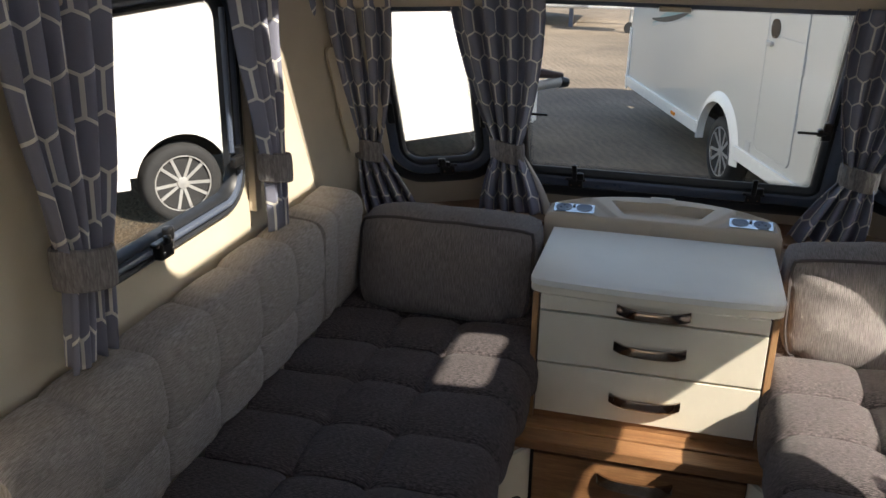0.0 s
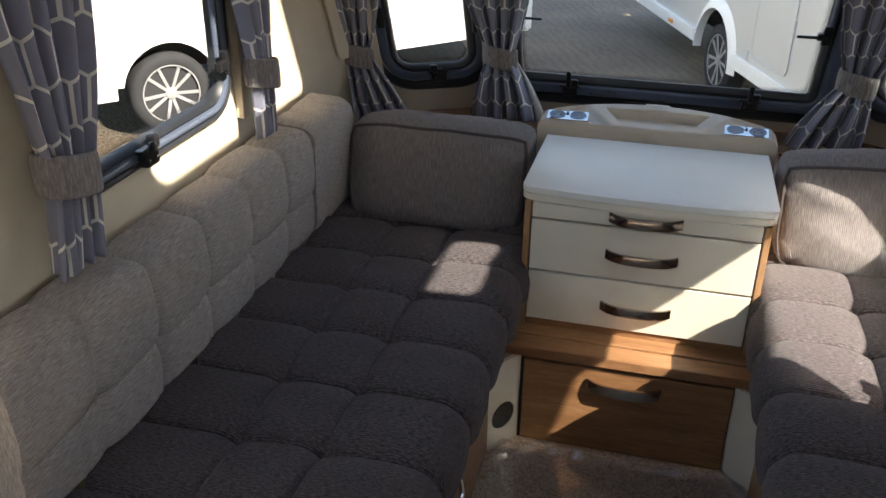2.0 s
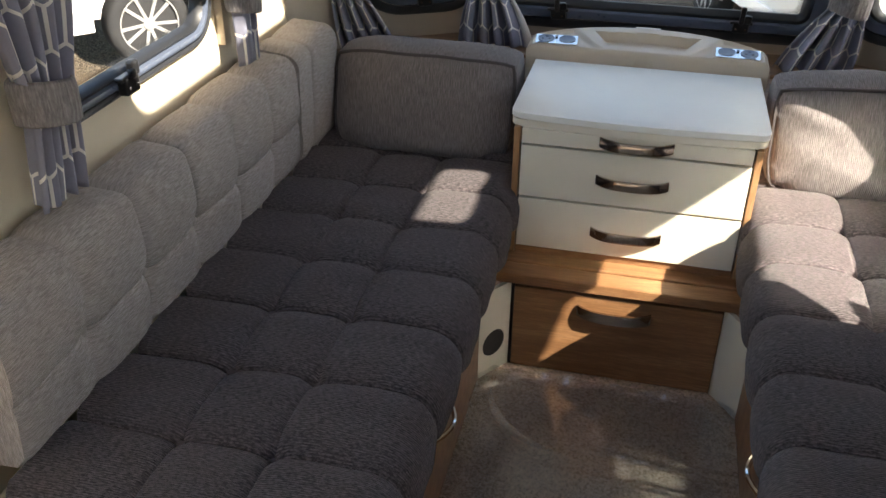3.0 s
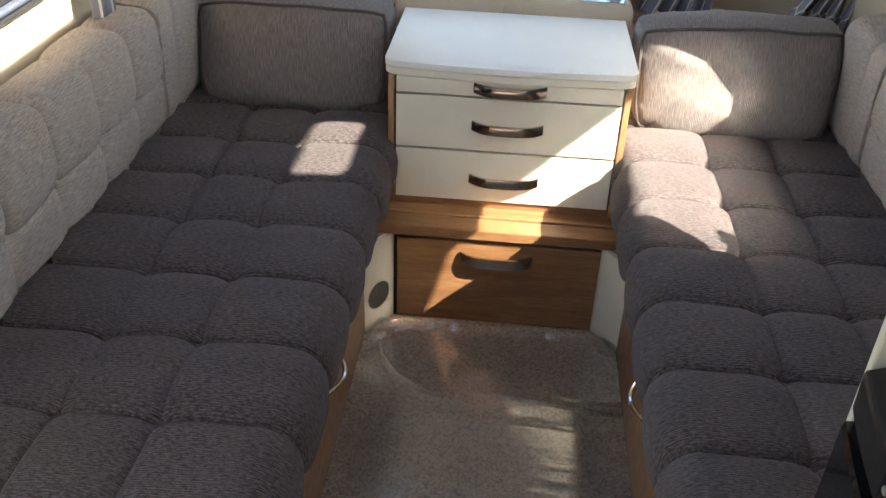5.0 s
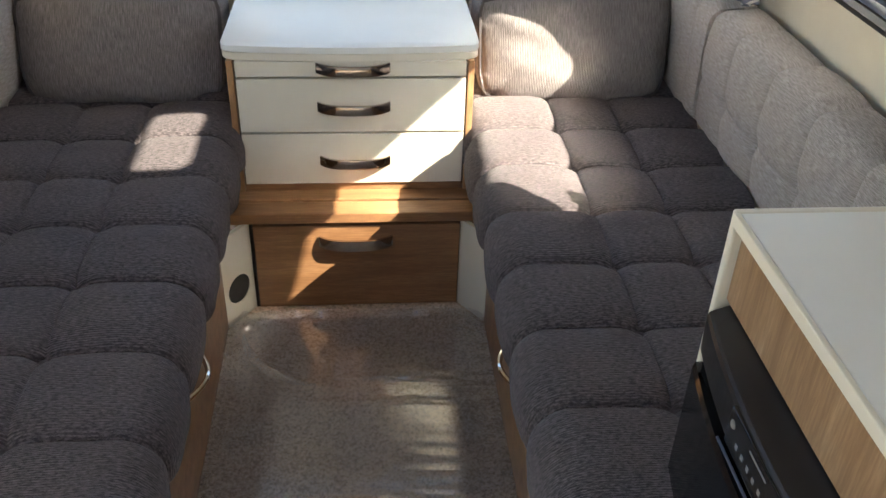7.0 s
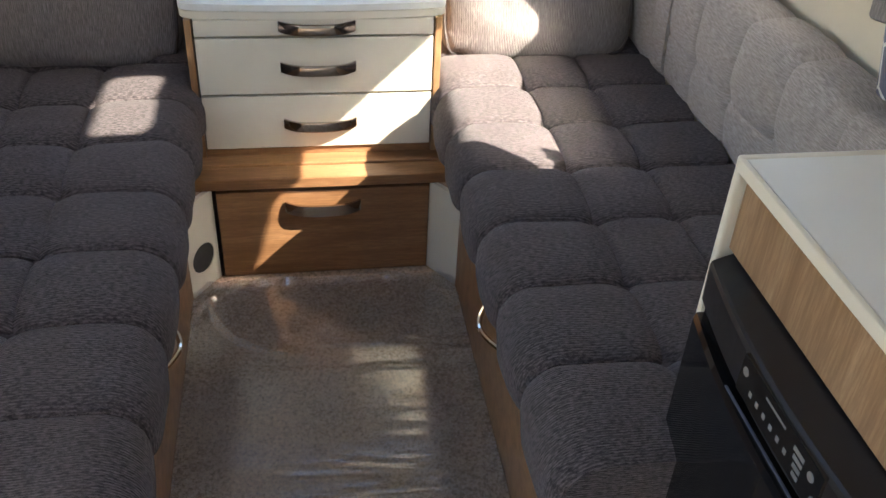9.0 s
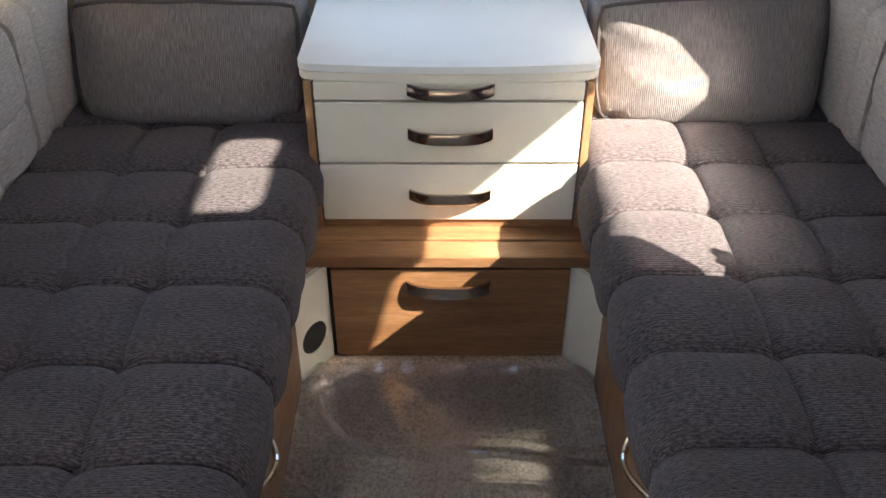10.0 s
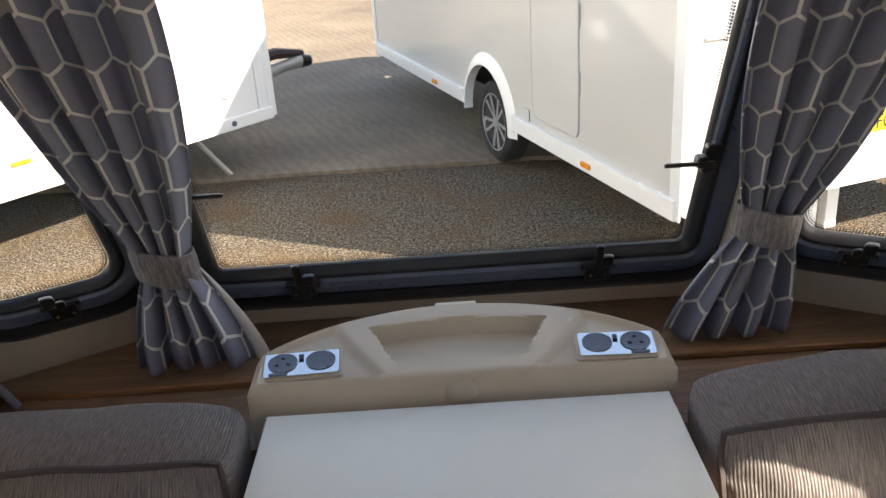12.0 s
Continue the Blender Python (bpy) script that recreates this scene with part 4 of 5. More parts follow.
def console():
    bm = bmesh.new()
    X0, X1, nx, ny = -0.346, 0.334, 96, 48
    cx = (X0 + X1) / 2

    def back(x):
        t = (x - cx) / ((X1 - X0) / 2)
        return 0.560 + 0.155 * max(0.0, 1 - abs(t) ** 2.1) ** 0.8

    def inside(d, soft=0.012):
        t = max(0.0, min(1.0, d / soft + 0.5))
        return t * t * (3 - 2 * t)

    def height(x, y):
        z = 0.742
        # trapezoid tray in the middle, a shallow bay at each end
        half = 0.100 + (y - 0.515) * 0.40
        d = min(half - abs(x - cx), y - 0.520, 0.652 - 0.12 * abs(x - cx) - y)
        z -= 0.030 * inside(d)
        e = min(abs(x - cx) - (0.150 + (y - 0.52) * 0.55), 0.318 - abs(x - cx), y - 0.482, back(x) - 0.020 - y)
        z -= 0.011 * inside(e, 0.016)
        edge = min(x - X0, X1 - x, y - 0.462, back(x) - y)
        z -= 0.014 * max(0.0, 1 - edge / 0.016) ** 2
        return z + 0.012 * (y - 0.5)
    top = []
    for i in range(nx + 1):
        x = X0 + (X1 - X0) * i / nx
        col = []
        for j in range(ny + 1):
            y = 0.462 + (back(x) - 0.462) * j / ny
            col.append(bm.verts.new((x, y, height(x, y))))
        top.append(col)
    for i in range(nx):
        for j in range(ny):
            bm.faces.new((top[i][j], top[i + 1][j], top[i + 1][j + 1], top[i][j + 1]))
    loop = [c[0] for c in top] + top[-1][1:] + [c[-1] for c in top[::-1]][1:] + top[0][::-1][1:-1]
    low = [bm.verts.new((v.co.x * 1.0, v.co.y - (0.004 if v.co.y < 0.47 else 0), 0.643)) for v in loop]
    n = len(loop)
    for i in range(n):
        bm.faces.new((loop[i], loop[(i + 1) % n], low[(i + 1) % n], low[i]))
    bm.faces.new(low)
    c = tagged(part("console", bm, M_MOULD, None, smooth=True), "beige moulded plastic console with tray and socket bays behind the chest", "console")
    part("thumb_notch", lathe([(0.026, 0.0), (0.020, 0.003), (0.006, 0.004)], lambda x, y, w: (-0.008 + x, 0.4585 - w, 0.712 + y)), M_MOULD, c, smooth=True)
    b = box(-0.045, 0.03, 0.698, 0.712, 0.735, 0.7455, 0.003)
    part("latch_strip", b, M_CREAM, c, "cream strip at the rear edge")
    return c


console()


def socket_plate(at, flip):
    th = thing("socket_outlet", "chrome twin outlet plate with dark round sockets on the console", "socket", at, "console sockets")
    m = pose(*at, 7, 0, -3 if flip else 3)
    pl = lambda u, v, w: tuple(m @ Vector((u, v, w)))
    part("backplate", mapped(prism(rounded(-0.067, 0.067, -0.036, 0.036, 0.005), 0.004, lambda u, v, w: (u, v, w - 0.002)), pl), M_MOULD, th)
    part("plate", mapped(prism(rounded(-0.061, 0.061, -0.030, 0.030, 0.004), 0.003, lambda u, v, w: (u, v, w + 0.0025)), pl), M_CHROME, th, "bright chrome faceplate")
    for k in (-1, 1):
        p = part("socket", lathe([(0.0245, 0.0056), (0.0245, 0.0072), (0.021, 0.0066), (0.005, 0.0066)], lambda x, y, w: pl(k * 0.031 + x, 0.003 + y, w)), M_ALU, th, "dark grey round socket", smooth=True)
        if k == (1 if flip else -1):
            for q in range(3):
                an = radians(90 + 120 * q)
                part("pin_hole", mapped(box(k * 0.031 + 0.011 * math.cos(an) - 0.0028, k * 0.031 + 0.011 * math.cos(an) + 0.0028, 0.003 + 0.011 * math.sin(an) - 0.002, 0.003 + 0.011 * math.sin(an) + 0.002, 0.0067, 0.0078, 0), pl), M_GAP, p)
    part("switch", mapped(box(-0.005, 0.003, 0.006, 0.020, 0.0056, 0.009, 0.001), pl), M_BLACK, th)
    part("switch", mapped(box(-0.052 if not flip else 0.02, -0.022 if not flip else 0.05, -0.028, -0.022, 0.0056, 0.007, 0.0005), pl), M_ALU, th)


socket_plate((-0.266, 0.530, 0.7375), False)
socket_plate((0.250, 0.530, 0.7375), True)

# ---- fridge details ----
u = unit
# dark filler box, painted shade between fascia and door
part("fridge_gap_shade", box(0.474, 0.500, -1.70, -1.172, 0.7225, 0.7415, 0), M_GAP, u)
part("trim_strip", box(0.444, 0.4470, -1.56, -1.31, 0.7222, 0.7245, 0.0005), M_ALU, u, "thin bright door trim")
cp = part("control_panel", box(0.4368, 0.4440, -1.52, -1.34, 0.752, 0.804, 0.001), M_GLOSS, u, "gloss black fridge control panel")
for y in (-1.352, -1.502, -1.516):
    part("button", lathe([(0.006, 0.0), (0.005, 0.001), (0.002, 0.0012)], lambda a, b, w, y=y: (0.4367 - w, y + a, (0.786 if y != -1.516 else 0.766) + b), 16), M_DIM, cp, "small grey round button")
for i in range(6):
    part("symbol", box(0.4361, 0.4367, -1.375 - i * 0.0165, -1.369 - i * 0.0165, 0.767, 0.774, 0), M_DIM, cp)
part("printed_bar", box(0.4361, 0.4367, -1.445, -1.40, 0.792, 0.795, 0), M_DIM, cp)
for i in range(4):
    part("level_bar", box(0.4361, 0.4367, -1.487, -1.475 + i * 0.003, 0.760 + i * 0.009, 0.766 + i * 0.009, 0), M_DIM, cp)

# ---- clear film over the carpet ----
bm = bmesh.new()
nx, ny = 110, 300
rnd = random.Random(11)
RUCKS = [(rnd.uniform(-1.05, -0.36), 0.0052 * rnd.random() ** 2.2 + 0.0004, rnd.uniform(-0.06, 0.22), rnd.uniform(-0.3, 0.22), rnd.uniform(0.004, 0.010)) for i in range(30)]
g = []
for i in range(nx + 1):
    col = []
    for j in range(ny + 1):
        x, y = -0.345 + 0.69 * i / nx, -2.1 + 1.965 * j / ny
        # flat, with low cross rucks, one curved crease and edges curled up where it meets the panels
        h = 0.0010 * noise.noise(Vector((x * 3, y * 6, 3)))
        for y0, k, lean, start, wide in RUCKS:
            off = y - y0 + lean * x + 0.012 * noise.noise(Vector((x * 5, y0 * 30, 0)))
            if abs(off) < 3 * wide:
                h += k * max(0.0, min(1.0, 6 * (x - start))) * math.exp(-(off / wide) ** 2)
        r, an = math.hypot(x + 0.07, y + 0.2), math.degrees(math.atan2(y + 0.2, x + 0.07)) % 360
        if 170 < an < 275:
            h += 0.003 * math.exp(-((r - 0.224) / 0.009) ** 2) * math.sin(radians((an - 170) * 180 / 105))
        cut = 0.055 - max(0.0, abs(x) - 0.225) * 0.9 - (y + 0.19)
        e = min(x + 0.345, 0.345 - x, -0.135 - y, max(0.0, cut))
        side = min(x + 0.345, 0.345 - x) < max(0.0, cut)
        h += (0.005 if side and y < -0.3 else 0.018) * math.exp(-(e / 0.020) ** 2) * (0.35 + abs(noise.noise(Vector((x * 15, y * 15, 9)))))
        col.append(bm.verts.new((x, y, 0.0165 + max(-0.004, h))))
    g.append(col)
for i in range(nx):
    for j in range(ny):
        bm.faces.new((g[i][j], g[i + 1][j], g[i + 1][j + 1], g[i][j + 1]))
film_ob = tagged(part("protective_film", bm, M_FILM, None, smooth=True), "clear rucked polythene film laid over the carpet", "plastic film")
if film_ob.data.polygons[0].normal.z < 0:
    film_ob.data.flip_normals()
# pale ribbon painting the light on the film's curved crease by the heating vent
bm = bmesh.new()
ribs = []
for i in range(41):
    t = i / 40
    an, w = radians(186 + 76 * t), (0.002 + 0.011 * math.sin(math.pi * t) ** 0.7) * (1 + 0.35 * noise.noise(Vector((t * 9, 4, 0))))
    ribs.append([bm.verts.new((-0.07 + (0.224 + k * w) * math.cos(an), -0.2 + (0.224 + k * w) * math.sin(an), 0.0212 + 0.0035 * (1 - k * k))) for k in (-1, -0.4, 0.4, 1)])
for a, b in zip(ribs, ribs[1:]):
    for k in range(3):
        bm.faces.new((a[k], a[k + 1], b[k + 1], b[k]))
part("crease", bm, M_CREASE, film_ob, "curved crease with its bright band painted pale", smooth=True)


# ---- caravans outside ----
def wheel(place, cu, cz, r, parent):
    """place(u, v, w): w runs into the body."""
    P = lambda x, y, w: place(cu + x, cz + y, w)
    t = part("tyre", lathe([(r * 0.68, 0.045), (r * 0.72, 0.025), (r * 0.83, 0.018), (r * 0.94, 0.028), (r, 0.05), (r, 0.16), (r * 0.9, 0.19), (r * 0.62, 0.19)], P, 36), M_TYRE, parent, "black tyre", smooth=True)
    w = part("rim", lathe([(r * 0.715, 0.060), (r * 0.715, 0.034), (r * 0.675, 0.030), (r * 0.65, 0.06), (r * 0.62, 0.12), (0.02, 0.125)], P, 36), M_GUN, t, "alloy wheel rim", smooth=True)
    bm = bmesh.new()
    for k in range(10):
        a = radians(36 * k + (4 if k % 2 else -4))
        c, s = math.cos(a), math.sin(a)
        hw = r * 0.038
        own = []
        for rad, dep in ((r * 0.10, 0.045), (r * 0.695, 0.034)):
            own.append([bm.verts.new(P(rad * c - k2 * hw * s, rad * s + k2 * hw * c, dep + q)) for k2, q in ((-1, 0.0), (1, 0.0), (1, 0.03), (-1, 0.03))])
        for i in range(4):
            bm.faces.new((own[0][i], own[0][(i + 1) % 4], own[1][(i + 1) % 4], own[1][i]))
        bm.faces.new(own[0])
        bm.faces.new(own[1])
    part("spokes", bm, M_ALLOY, t, "slim paired alloy spokes")
    part("hub_cap", lathe([(r * 0.15, 0.06), (r * 0.14, 0.036), (r * 0.05, 0.032)], P, 20), M_ALLOY, t, smooth=True)
    part("lip", rim([(r * 0.72 * math.cos(radians(a)), r * 0.72 * math.sin(radians(a))) for a in range(0, 360, 10)], [(r * 0.67 * math.cos(radians(a)), r * 0.67 * math.sin(radians(a))) for a in range(0, 360, 10)], lambda x, y, w: P(x, y, w), [(0, 0.04), (0.2, 0.028), (0.8, 0.028), (1, 0.04)]), M_ALLOY, t, smooth=True)


def body_outline(L, cu, zb, arch, front_start, top=2.12):
    arcp = [(cu + arch * math.cos(radians(x)), -0.19 + arch * math.sin(radians(x))) for x in range(168, 11, -12)]
    low0 = [(0.0, zb + 0.03), (0.03, zb)]
    low1 = [(L - 0.03, zb), (L, zb + 0.03)]
    if front_start:
        up = [(L, top - 0.15), (L - 0.12, top), (0.75, top + 0.05), (0.45, top - 0.15), (0.12, 1.25), (-0.04, 0.75), (-0.02, 0.3)]
    else:
        up = [(L, 0.45), (L - 0.10, 0.9), (L - 0.5, top - 0.1), (L - 0.8, top + 0.02), (0.15, top), (0.02, top - 0.12)]
    return low0 + arcp + low1 + up


def band(outer, inner, place, w0, w1):
    return rim(outer, inner, place, [(0, w0 + 0.002), (0.15, w1), (0.85, w1), (1, w0 + 0.002)])


def make_a():
    """Silver-sided caravan parked with its door side to the walk."""
    u0 = Vector((-0.331, 0.943)).normalized()
    w0 = Vector((0.943, 0.331)).normalized()
    O = Vector((1.08, 3.19))
    pl = lambda u, v, w: (O.x + u0.x * u + w0.x * w, O.y + u0.y * u + w0.y * w, v)
    th = thing("caravan", "parked silver-grey touring caravan with door, alloy wheel and plate", "caravan")
    L = 4.97
    side = prism(body_outline(L, 2.26, -0.12, 0.40, False), 0.02, pl)
    part("side_wall", side, M_SILVER, th, "glossy silver-grey side wall")
    part("far_wall", prism([(0, -0.12), (L, -0.12), (L, 0.45), (L - 0.1, 0.9), (L - 0.5, 2.02), (0.02, 2.0)], 0.02, lambda u, v, w: pl(u, v, 2.18 + w)), M_SHELL, th)
    part("rear_wall", prism(rounded(0.0, 2.2, -0.15, 2.1, 0.05), 0.03, lambda u, v, w: pl(-0.03 + w, v, u)), M_SHELL, th, "white rear wall")
    part("roof", mapped(box(0.0, L - 0.6, 2.10, 2.14, 0.0, 2.2, 0.01), pl), M_SHELL, th)
    part("front_wall", prism([(L, 0.0), (L, 0.45), (L - 0.1, 0.9), (L - 0.5, 2.02), (L - 0.55, 2.02), (L - 0.15, 0.88), (L - 0.05, 0.45), (L - 0.05, 0.0)], 2.15, lambda u, v, w: pl(u, v, 0.021 + w)), M_SHELL, th)
    part("underfloor", mapped(box(0.05, L - 0.1, -0.10, -0.05, 0.23, 2.15, 0), pl), M_GAP, th)
    part("wheel_box", mapped(box(1.86, 2.66, -0.049, 0.3, 0.2, 0.22, 0), pl), M_GAP, th)
    for a, b in ((0.0, 1.84), (2.70, L)):
        part("skirt", mapped(box(a, b, -0.165, -0.075, -0.022, 0.0, 0.008), pl), M_SHELL, th, "white side skirt")
        part("skirt_rail", mapped(box(a, b, -0.074, -0.056, -0.03, 0.0, 0.004), pl), M_SHELL, th)
    part("corner_post", mapped(box(-0.032, 0.055, -0.16, 2.05, -0.012, 0.0, 0.006), pl), M_SHELL, th, "white corner moulding")
    part("front_post", mapped(box(L - 0.05, L + 0.01, -0.20, 0.45, -0.014, 0.0, 0.006), pl), M_SHELL, th)
    N = [(math.cos(radians(x)), math.sin(radians(x))) for x in range(184, -8, -8)]
    arcs = [[(2.26 + r * c, -0.19 + r * s) for c, s in N] for r in (0.462, 0.375)]
    bm = bmesh.new()
    rows = [[bm.verts.new(pl(o[0] + (i[0] - o[0]) * q, o[1] + (i[1] - o[1]) * q, w)) for o, i in zip(*arcs)] for q, w in ((0, 0.0), (0.25, -0.012), (0.6, -0.030), (0.95, -0.034), (1, 0.03))]
    for ra, rb in zip(rows, rows[1:]):
        for i in range(len(N) - 1):
            bm.faces.new((ra[i], ra[i + 1], rb[i + 1], rb[i]))
    part("wheel_arch", bm, M_SHELL, th, "white moulded wheel arch", smooth=True)
    wheel(pl, 2.25, -0.212, 0.285, th)
    door = part("door", prism(rounded(0.965, 1.545, 0.0, 1.85, 0.06), 0.012, lambda u, v, w: pl(u, v, -0.006 + w)), M_SILVER, th, "entrance door with rounded corners")
    part("door_seal", band(rounded(0.957, 1.553, -0.008, 1.858, 0.066), rounded(0.966, 1.544, 0.001, 1.849, 0.058), pl, 0.0, -0.008), M_GREY, door)
    part("door_split", mapped(box(0.972, 1.538, 0.812, 0.822, -0.009, -0.004, 0.001), pl), M_GREY, door)
    part("door_window", prism(rounded(1.36, 1.50, 0.80, 0.93, 0.06), 0.006, lambda u, v, w: pl(u, v, -0.012 + w)), M_GLOSS, door, "dark oval door lock surround")
    part("door_handle", mapped(box(1.44, 1.53, 0.74, 0.775, -0.03, -0.007, 0.008), pl), M_ALLOY, door)
    for z in (0.25, 0.62, 1.2):
        part("hinge", mapped(box(0.945, 0.968, z, z + 0.13, -0.014, 0.0, 0.003), pl), M_GREY, door)
    part("vent", mapped(box(1.60, 1.68, -0.055, 0.025, -0.008, 0.0, 0.003), pl), M_GREY, th, "small grey side vent")
    for uu, z in ((0.84, -0.118), (3.29, -0.118)):
        part("side_marker", mapped(box(uu - 0.05, uu + 0.05, z - 0.015, z + 0.015, -0.036, -0.0225, 0.004), pl), M_AMBER, th, "amber side marker lamp")
    # swoosh decal, drawn as plain shapes
    for k, (mat, r0, r1, w) in enumerate(((M_TEAL, 0.16, 0.0, 0.05), (M_GREY, 0.10, 0.03, 0.02), (M_INK, 0.02, -0.05, 0.022))):
        up_, lo_ = [], []
        for i in range(15):
            t = i / 14
            x = 4.25 - 1.15 * t
            z = 0.56 + r0 * math.sin(math.pi * t) * 0.6 + 0.20 * t * t + (0.06 if k == 2 else 0)
            h = w * math.sin(math.pi * min(1, t * 0.95 + 0.05)) + 0.004
            up_.append((x, z + h))
            lo_.append((x, z - h))
        part("decal", prism(up_ + lo_[::-1], 0.0015, lambda u, v, wd, k=k: pl(u, v, -0.002 - 0.001 * k + wd)), mat, th)
    # rear: lamps, moulding line, grab rail, plate
    rp = lambda u, v, w: pl(-0.03 - w, v, u)
    for uu in (0.27, 1.93):
        lamp = part("rear_lamp", lathe([(0.075, 0.0), (0.072, 0.018), (0.05, 0.032), (0.01, 0.038)], lambda x, y, w, uu=uu: rp(uu + x, 0.555 + y, w), 28), M_RED, th, "round red rear lamp", smooth=True)
        part("rear_lamp", lathe([(0.06, 0.0), (0.057, 0.014), (0.04, 0.022), (0.01, 0.026)], lambda x, y, w, uu=uu: rp(uu + x, 0.36 + y, w), 28), M_RED, th, "round red rear lamp", smooth=True)
    part("rear_moulding", mapped(box(0.08, 2.12, 0.685, 0.70, 0.0, 0.012, 0.004), rp), M_GREY, th)
    part("grab_rail", tube([rp(0.27, 0.76, 0.0), rp(0.27, 0.76, 0.05), rp(0.27, 1.25, 0.05), rp(0.27, 1.25, 0.0)], 0.016), M_SHELL, th, "white vertical grab rail", smooth=True)
    plate = part("number_plate", prism(rounded(1.02, 1.56, 0.115, 0.215, 0.01), 0.006, lambda u, v, w: rp(u, v, 0.002 + w)), M_YELLOW, th, "yellow FOR SALE plate")
    part("plate_badge", mapped(box(1.022, 1.062, 0.118, 0.212, 0.0082, 0.0092, 0), rp), M_BLUE, plate)
    cu = bpy.data.curves.new("plate_text", "FONT")
    cu.body, cu.size, cu.extrude = "FOR SALE", 0.108, 0.0008
    cu.align_x = "CENTER"
    tx = new("plate_text_source", cu)
    me = bpy.data.meshes.new_from_object(tx)
    bpy.data.objects.remove(tx)
    bm = bmesh.new()
    bm.from_mesh(me)
    for v in bm.verts:
        v.co = Vector(rp(1.312 + v.co.x * 0.86, 0.127 + v.co.y, 0.0095 + v.co.z))
    part("plate_letters", bm, M_INK, plate)
    for uu in (1.0, 1.14):
        part("leg", mapped(box(uu - 0.04, uu + 0.04, -0.5, -0.14, -0.3, -0.24, 0.004), rp), M_SHELL, th, "pale corner steady leg")


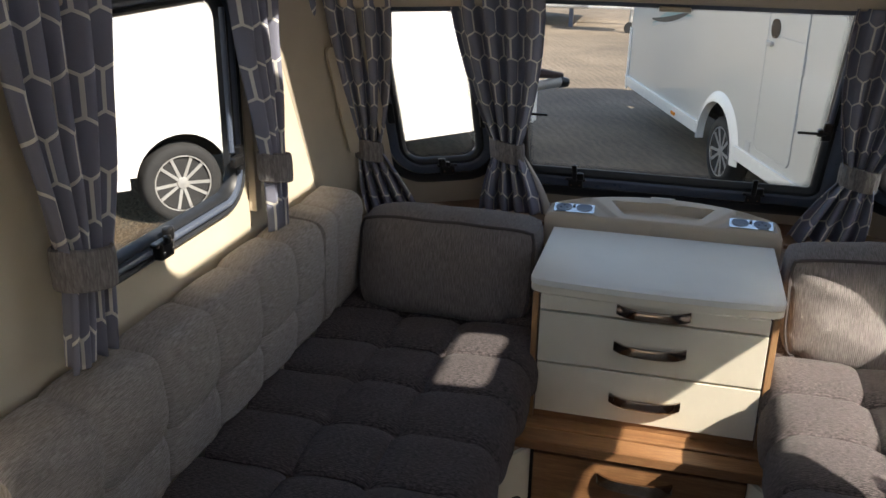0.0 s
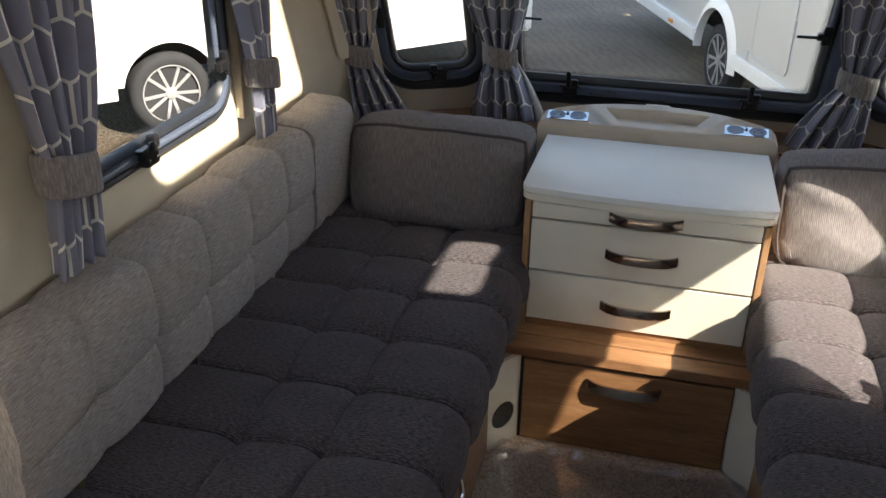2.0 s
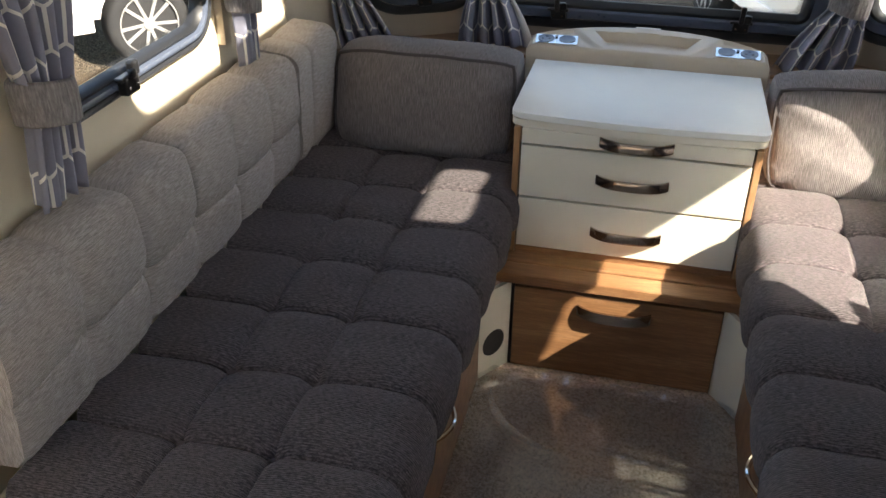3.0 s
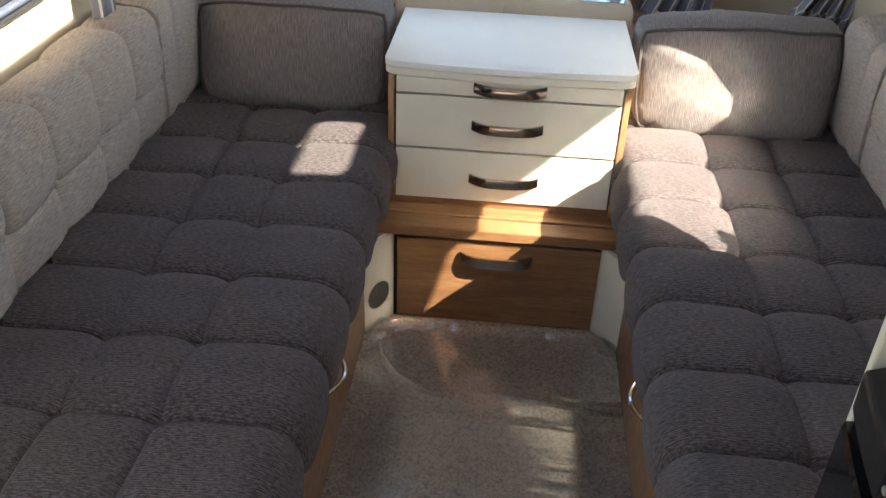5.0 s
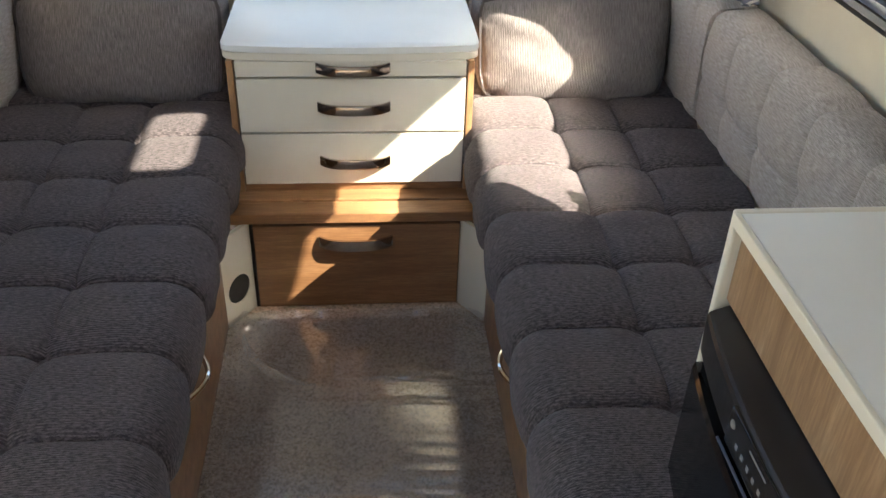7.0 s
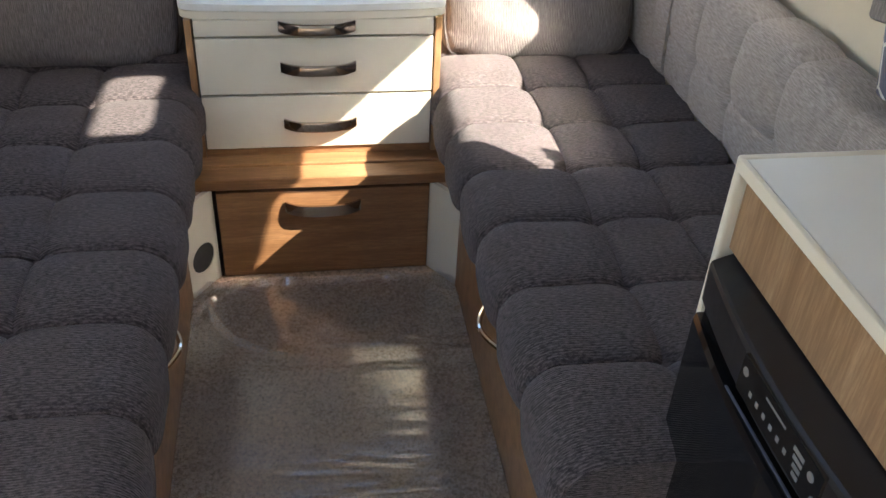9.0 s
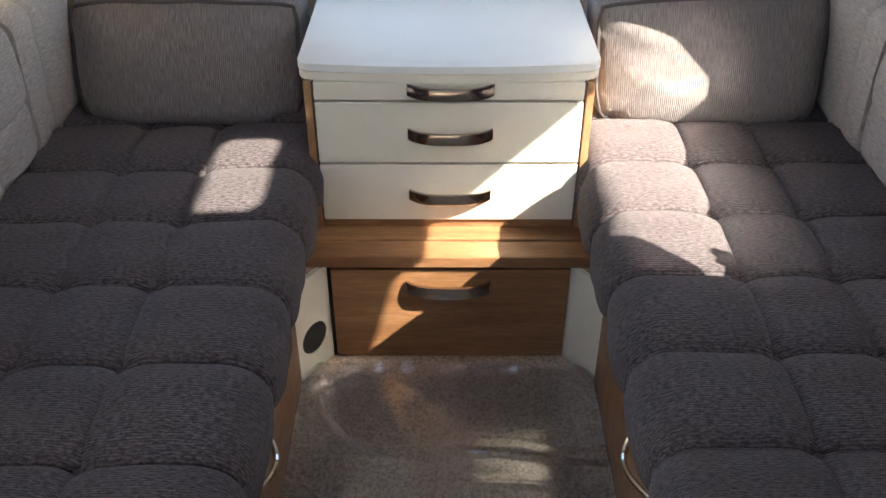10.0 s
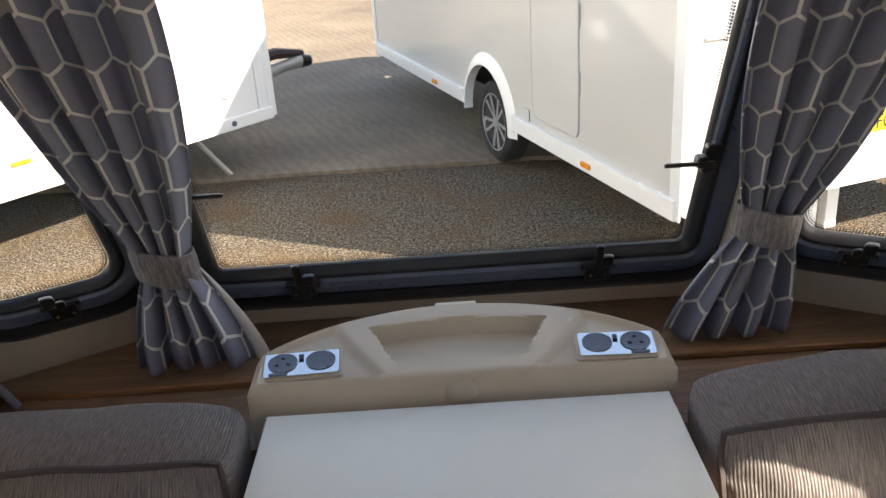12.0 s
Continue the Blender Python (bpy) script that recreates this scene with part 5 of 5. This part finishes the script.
def make_b():
    """White caravan on the other side, hitch forward."""
    u0 = Vector((-0.655, -0.757)).normalized()
    w0 = Vector((-0.757, 0.655)).normalized()
    O = Vector((-1.21, 5.56))
    pl = lambda u, v, w: (O.x + u0.x * u + w0.x * w, O.y + u0.y * u + w0.y * w, v)
    th = thing("caravan", "parked white touring caravan with alloy wheel, hitch and corner steady", "caravan")
    L = 5.3
    part("side_wall", prism(body_outline(L, 3.11, -0.12, 0.33, True), 0.02, pl), M_SHELL, th, "glossy white side wall")
    part("far_wall", prism([(0, -0.12), (L, -0.12), (L, 2.0), (0.5, 2.0), (0, 0.8)], 0.02, lambda u, v, w: pl(u, v, 2.18 + w)), M_SHELL, th)
    part("roof", mapped(box(0.6, L, 2.10, 2.14, 0.0, 2.2, 0.01), pl), M_SHELL, th)
    part("front_wall", prism([(0.0, -0.12), (-0.02, 0.3), (-0.04, 0.75), (0.12, 1.25), (0.45, 1.97), (0.5, 1.97), (0.17, 1.25), (0.02, 0.75), (0.04, -0.12)], 2.16, lambda u, v, w: pl(u, v, 0.021 + w)), M_SHELL, th)
    part("rear_wall", mapped(box(L - 0.03, L, -0.12, 2.0, 0.021, 2.18, 0.005), pl), M_SHELL, th)
    part("underfloor", mapped(box(0.1, L - 0.05, -0.10, -0.05, 0.23, 2.15, 0), pl), M_GAP, th)
    part("wheel_box", mapped(box(2.72, 3.5, -0.049, 0.3, 0.2, 0.22, 0), pl), M_GAP, th)
    part("skirt", mapped(box(0.0, 2.74, -0.135, -0.045, -0.02, 0.0, 0.01), pl), M_SHELL, th, "white side skirt")
    part("skirt", mapped(box(3.48, L, -0.20, -0.045, -0.02, 0.0, 0.01), pl), M_SHELL, th, "white side skirt")
    part("front_moulding", mapped(box(-0.03, 0.035, -0.12, 0.75, -0.014, 0.0, 0.006), pl), M_SHELL, th)
    part("panel_line", mapped(box(0.115, 0.121, -0.04, 0.9, -0.003, 0.0, 0), pl), M_GREY, th)
    part("water_cap", lathe([(0.055, 0.0), (0.055, 0.012), (0.045, 0.016), (0.01, 0.016)], lambda x, y, w: pl(0.37 + x, 0.14 + y, -w)), M_SHELL, th, "white round filler cap", smooth=True)
    part("fixing", lathe([(0.02, 0.0), (0.018, 0.01), (0.004, 0.012)], lambda x, y, w: pl(0.36 + x, -0.088 + y, -0.021 - w), 16), M_ALU, th, smooth=True)
    part("side_marker", mapped(box(1.78, 1.90, 0.045, 0.07, -0.012, 0.0, 0.004), pl), M_AMBER, th, "amber side marker lamp")
    part("corner_steady", tube([pl(0.62, -0.13, 0.12), pl(0.36, -0.49, 0.10)], 0.018, 8), M_ALLOY, th, "galvanised corner steady leg")
    part("steady_foot", mapped(box(0.31, 0.41, -0.5, -0.482, 0.05, 0.15, 0.003), pl), M_ALLOY, th)
    wheel(pl, 3.11, -0.218, 0.282, th)
    # hitch: drawbar, fairing and coupling head
    h = part("drawbar", tube([pl(0.1, -0.10, 0.98), pl(-0.62, -0.08, 1.0)], [0.17, 0.13], 12), M_SHELL, th, "white drawbar fairing", smooth=True)
    part("coupling", tube([pl(-0.52, -0.06, 1.0), pl(-0.75, -0.07, 1.0), pl(-0.98, -0.05, 1.0), pl(-1.18, -0.04, 1.0)], [0.085, 0.055, 0.05, 0.06], 10), M_ALLOY, h, "pale metal coupling head", smooth=True)
    part("coupling_handle", tube([pl(-0.45, 0.0, 1.0), pl(-0.62, 0.055, 1.0), pl(-0.9, 0.07, 1.0), pl(-1.2, 0.02, 1.0)], [0.02, 0.045, 0.05, 0.03], 8), M_BROWN, h, smooth=True)
    part("coupling_cap", tube([pl(-1.16, -0.04, 1.0), pl(-1.27, -0.055, 1.0)], [0.065, 0.05], 10), M_BLACK, h, smooth=True)


make_a()
make_b()


def make_c():
    """A far white trailer caravan with a jockey wheel at its nose."""
    th = thing("caravan", "distant white caravan with a jockey wheel on the concrete", "caravan")
    part("body", box(-5.6, -1.75, 15.4, 17.5, -0.12, 2.1, 0.08, 3), M_SHELL, th)
    part("window", box(-4.6, -3.2, 15.385, 15.398, 0.8, 1.4, 0.004), M_GLOSS, th)
    part("drawbar", tube([(-1.8, 16.2, -0.1), (-0.75, 16.2, -0.12)], 0.06), M_SHELL, th)
    part("jockey_post", tube([(-1.0, 15.0, 0.15), (-1.0, 15.0, -0.32)], 0.03), M_ALLOY, th)
    part("jockey_wheel", lathe([(0.11, 0.0), (0.115, 0.02), (0.115, 0.05), (0.11, 0.07)], lambda x, y, w: (-1.0 + x, 14.97 + w, -0.385 + y), 20), M_TYRE, th, smooth=True)
    part("tow_box", box(-1.8, -0.85, 14.9, 15.35, -0.05, 0.25, 0.03), M_SHELL, th)
    for x in (-5.2, -2.2):
        part("steady", box(x, x + 0.08, 15.5, 15.6, -0.5, -0.12, 0.005), M_ALU, th)
    part("tyre", lathe([(0.2, 0.0), (0.28, 0.01), (0.29, 0.03), (0.29, 0.15)], lambda x, y, w: (-3.7 + x, 15.38 + w, -0.21 + y), 24), M_TYRE, th, smooth=True)


make_c()
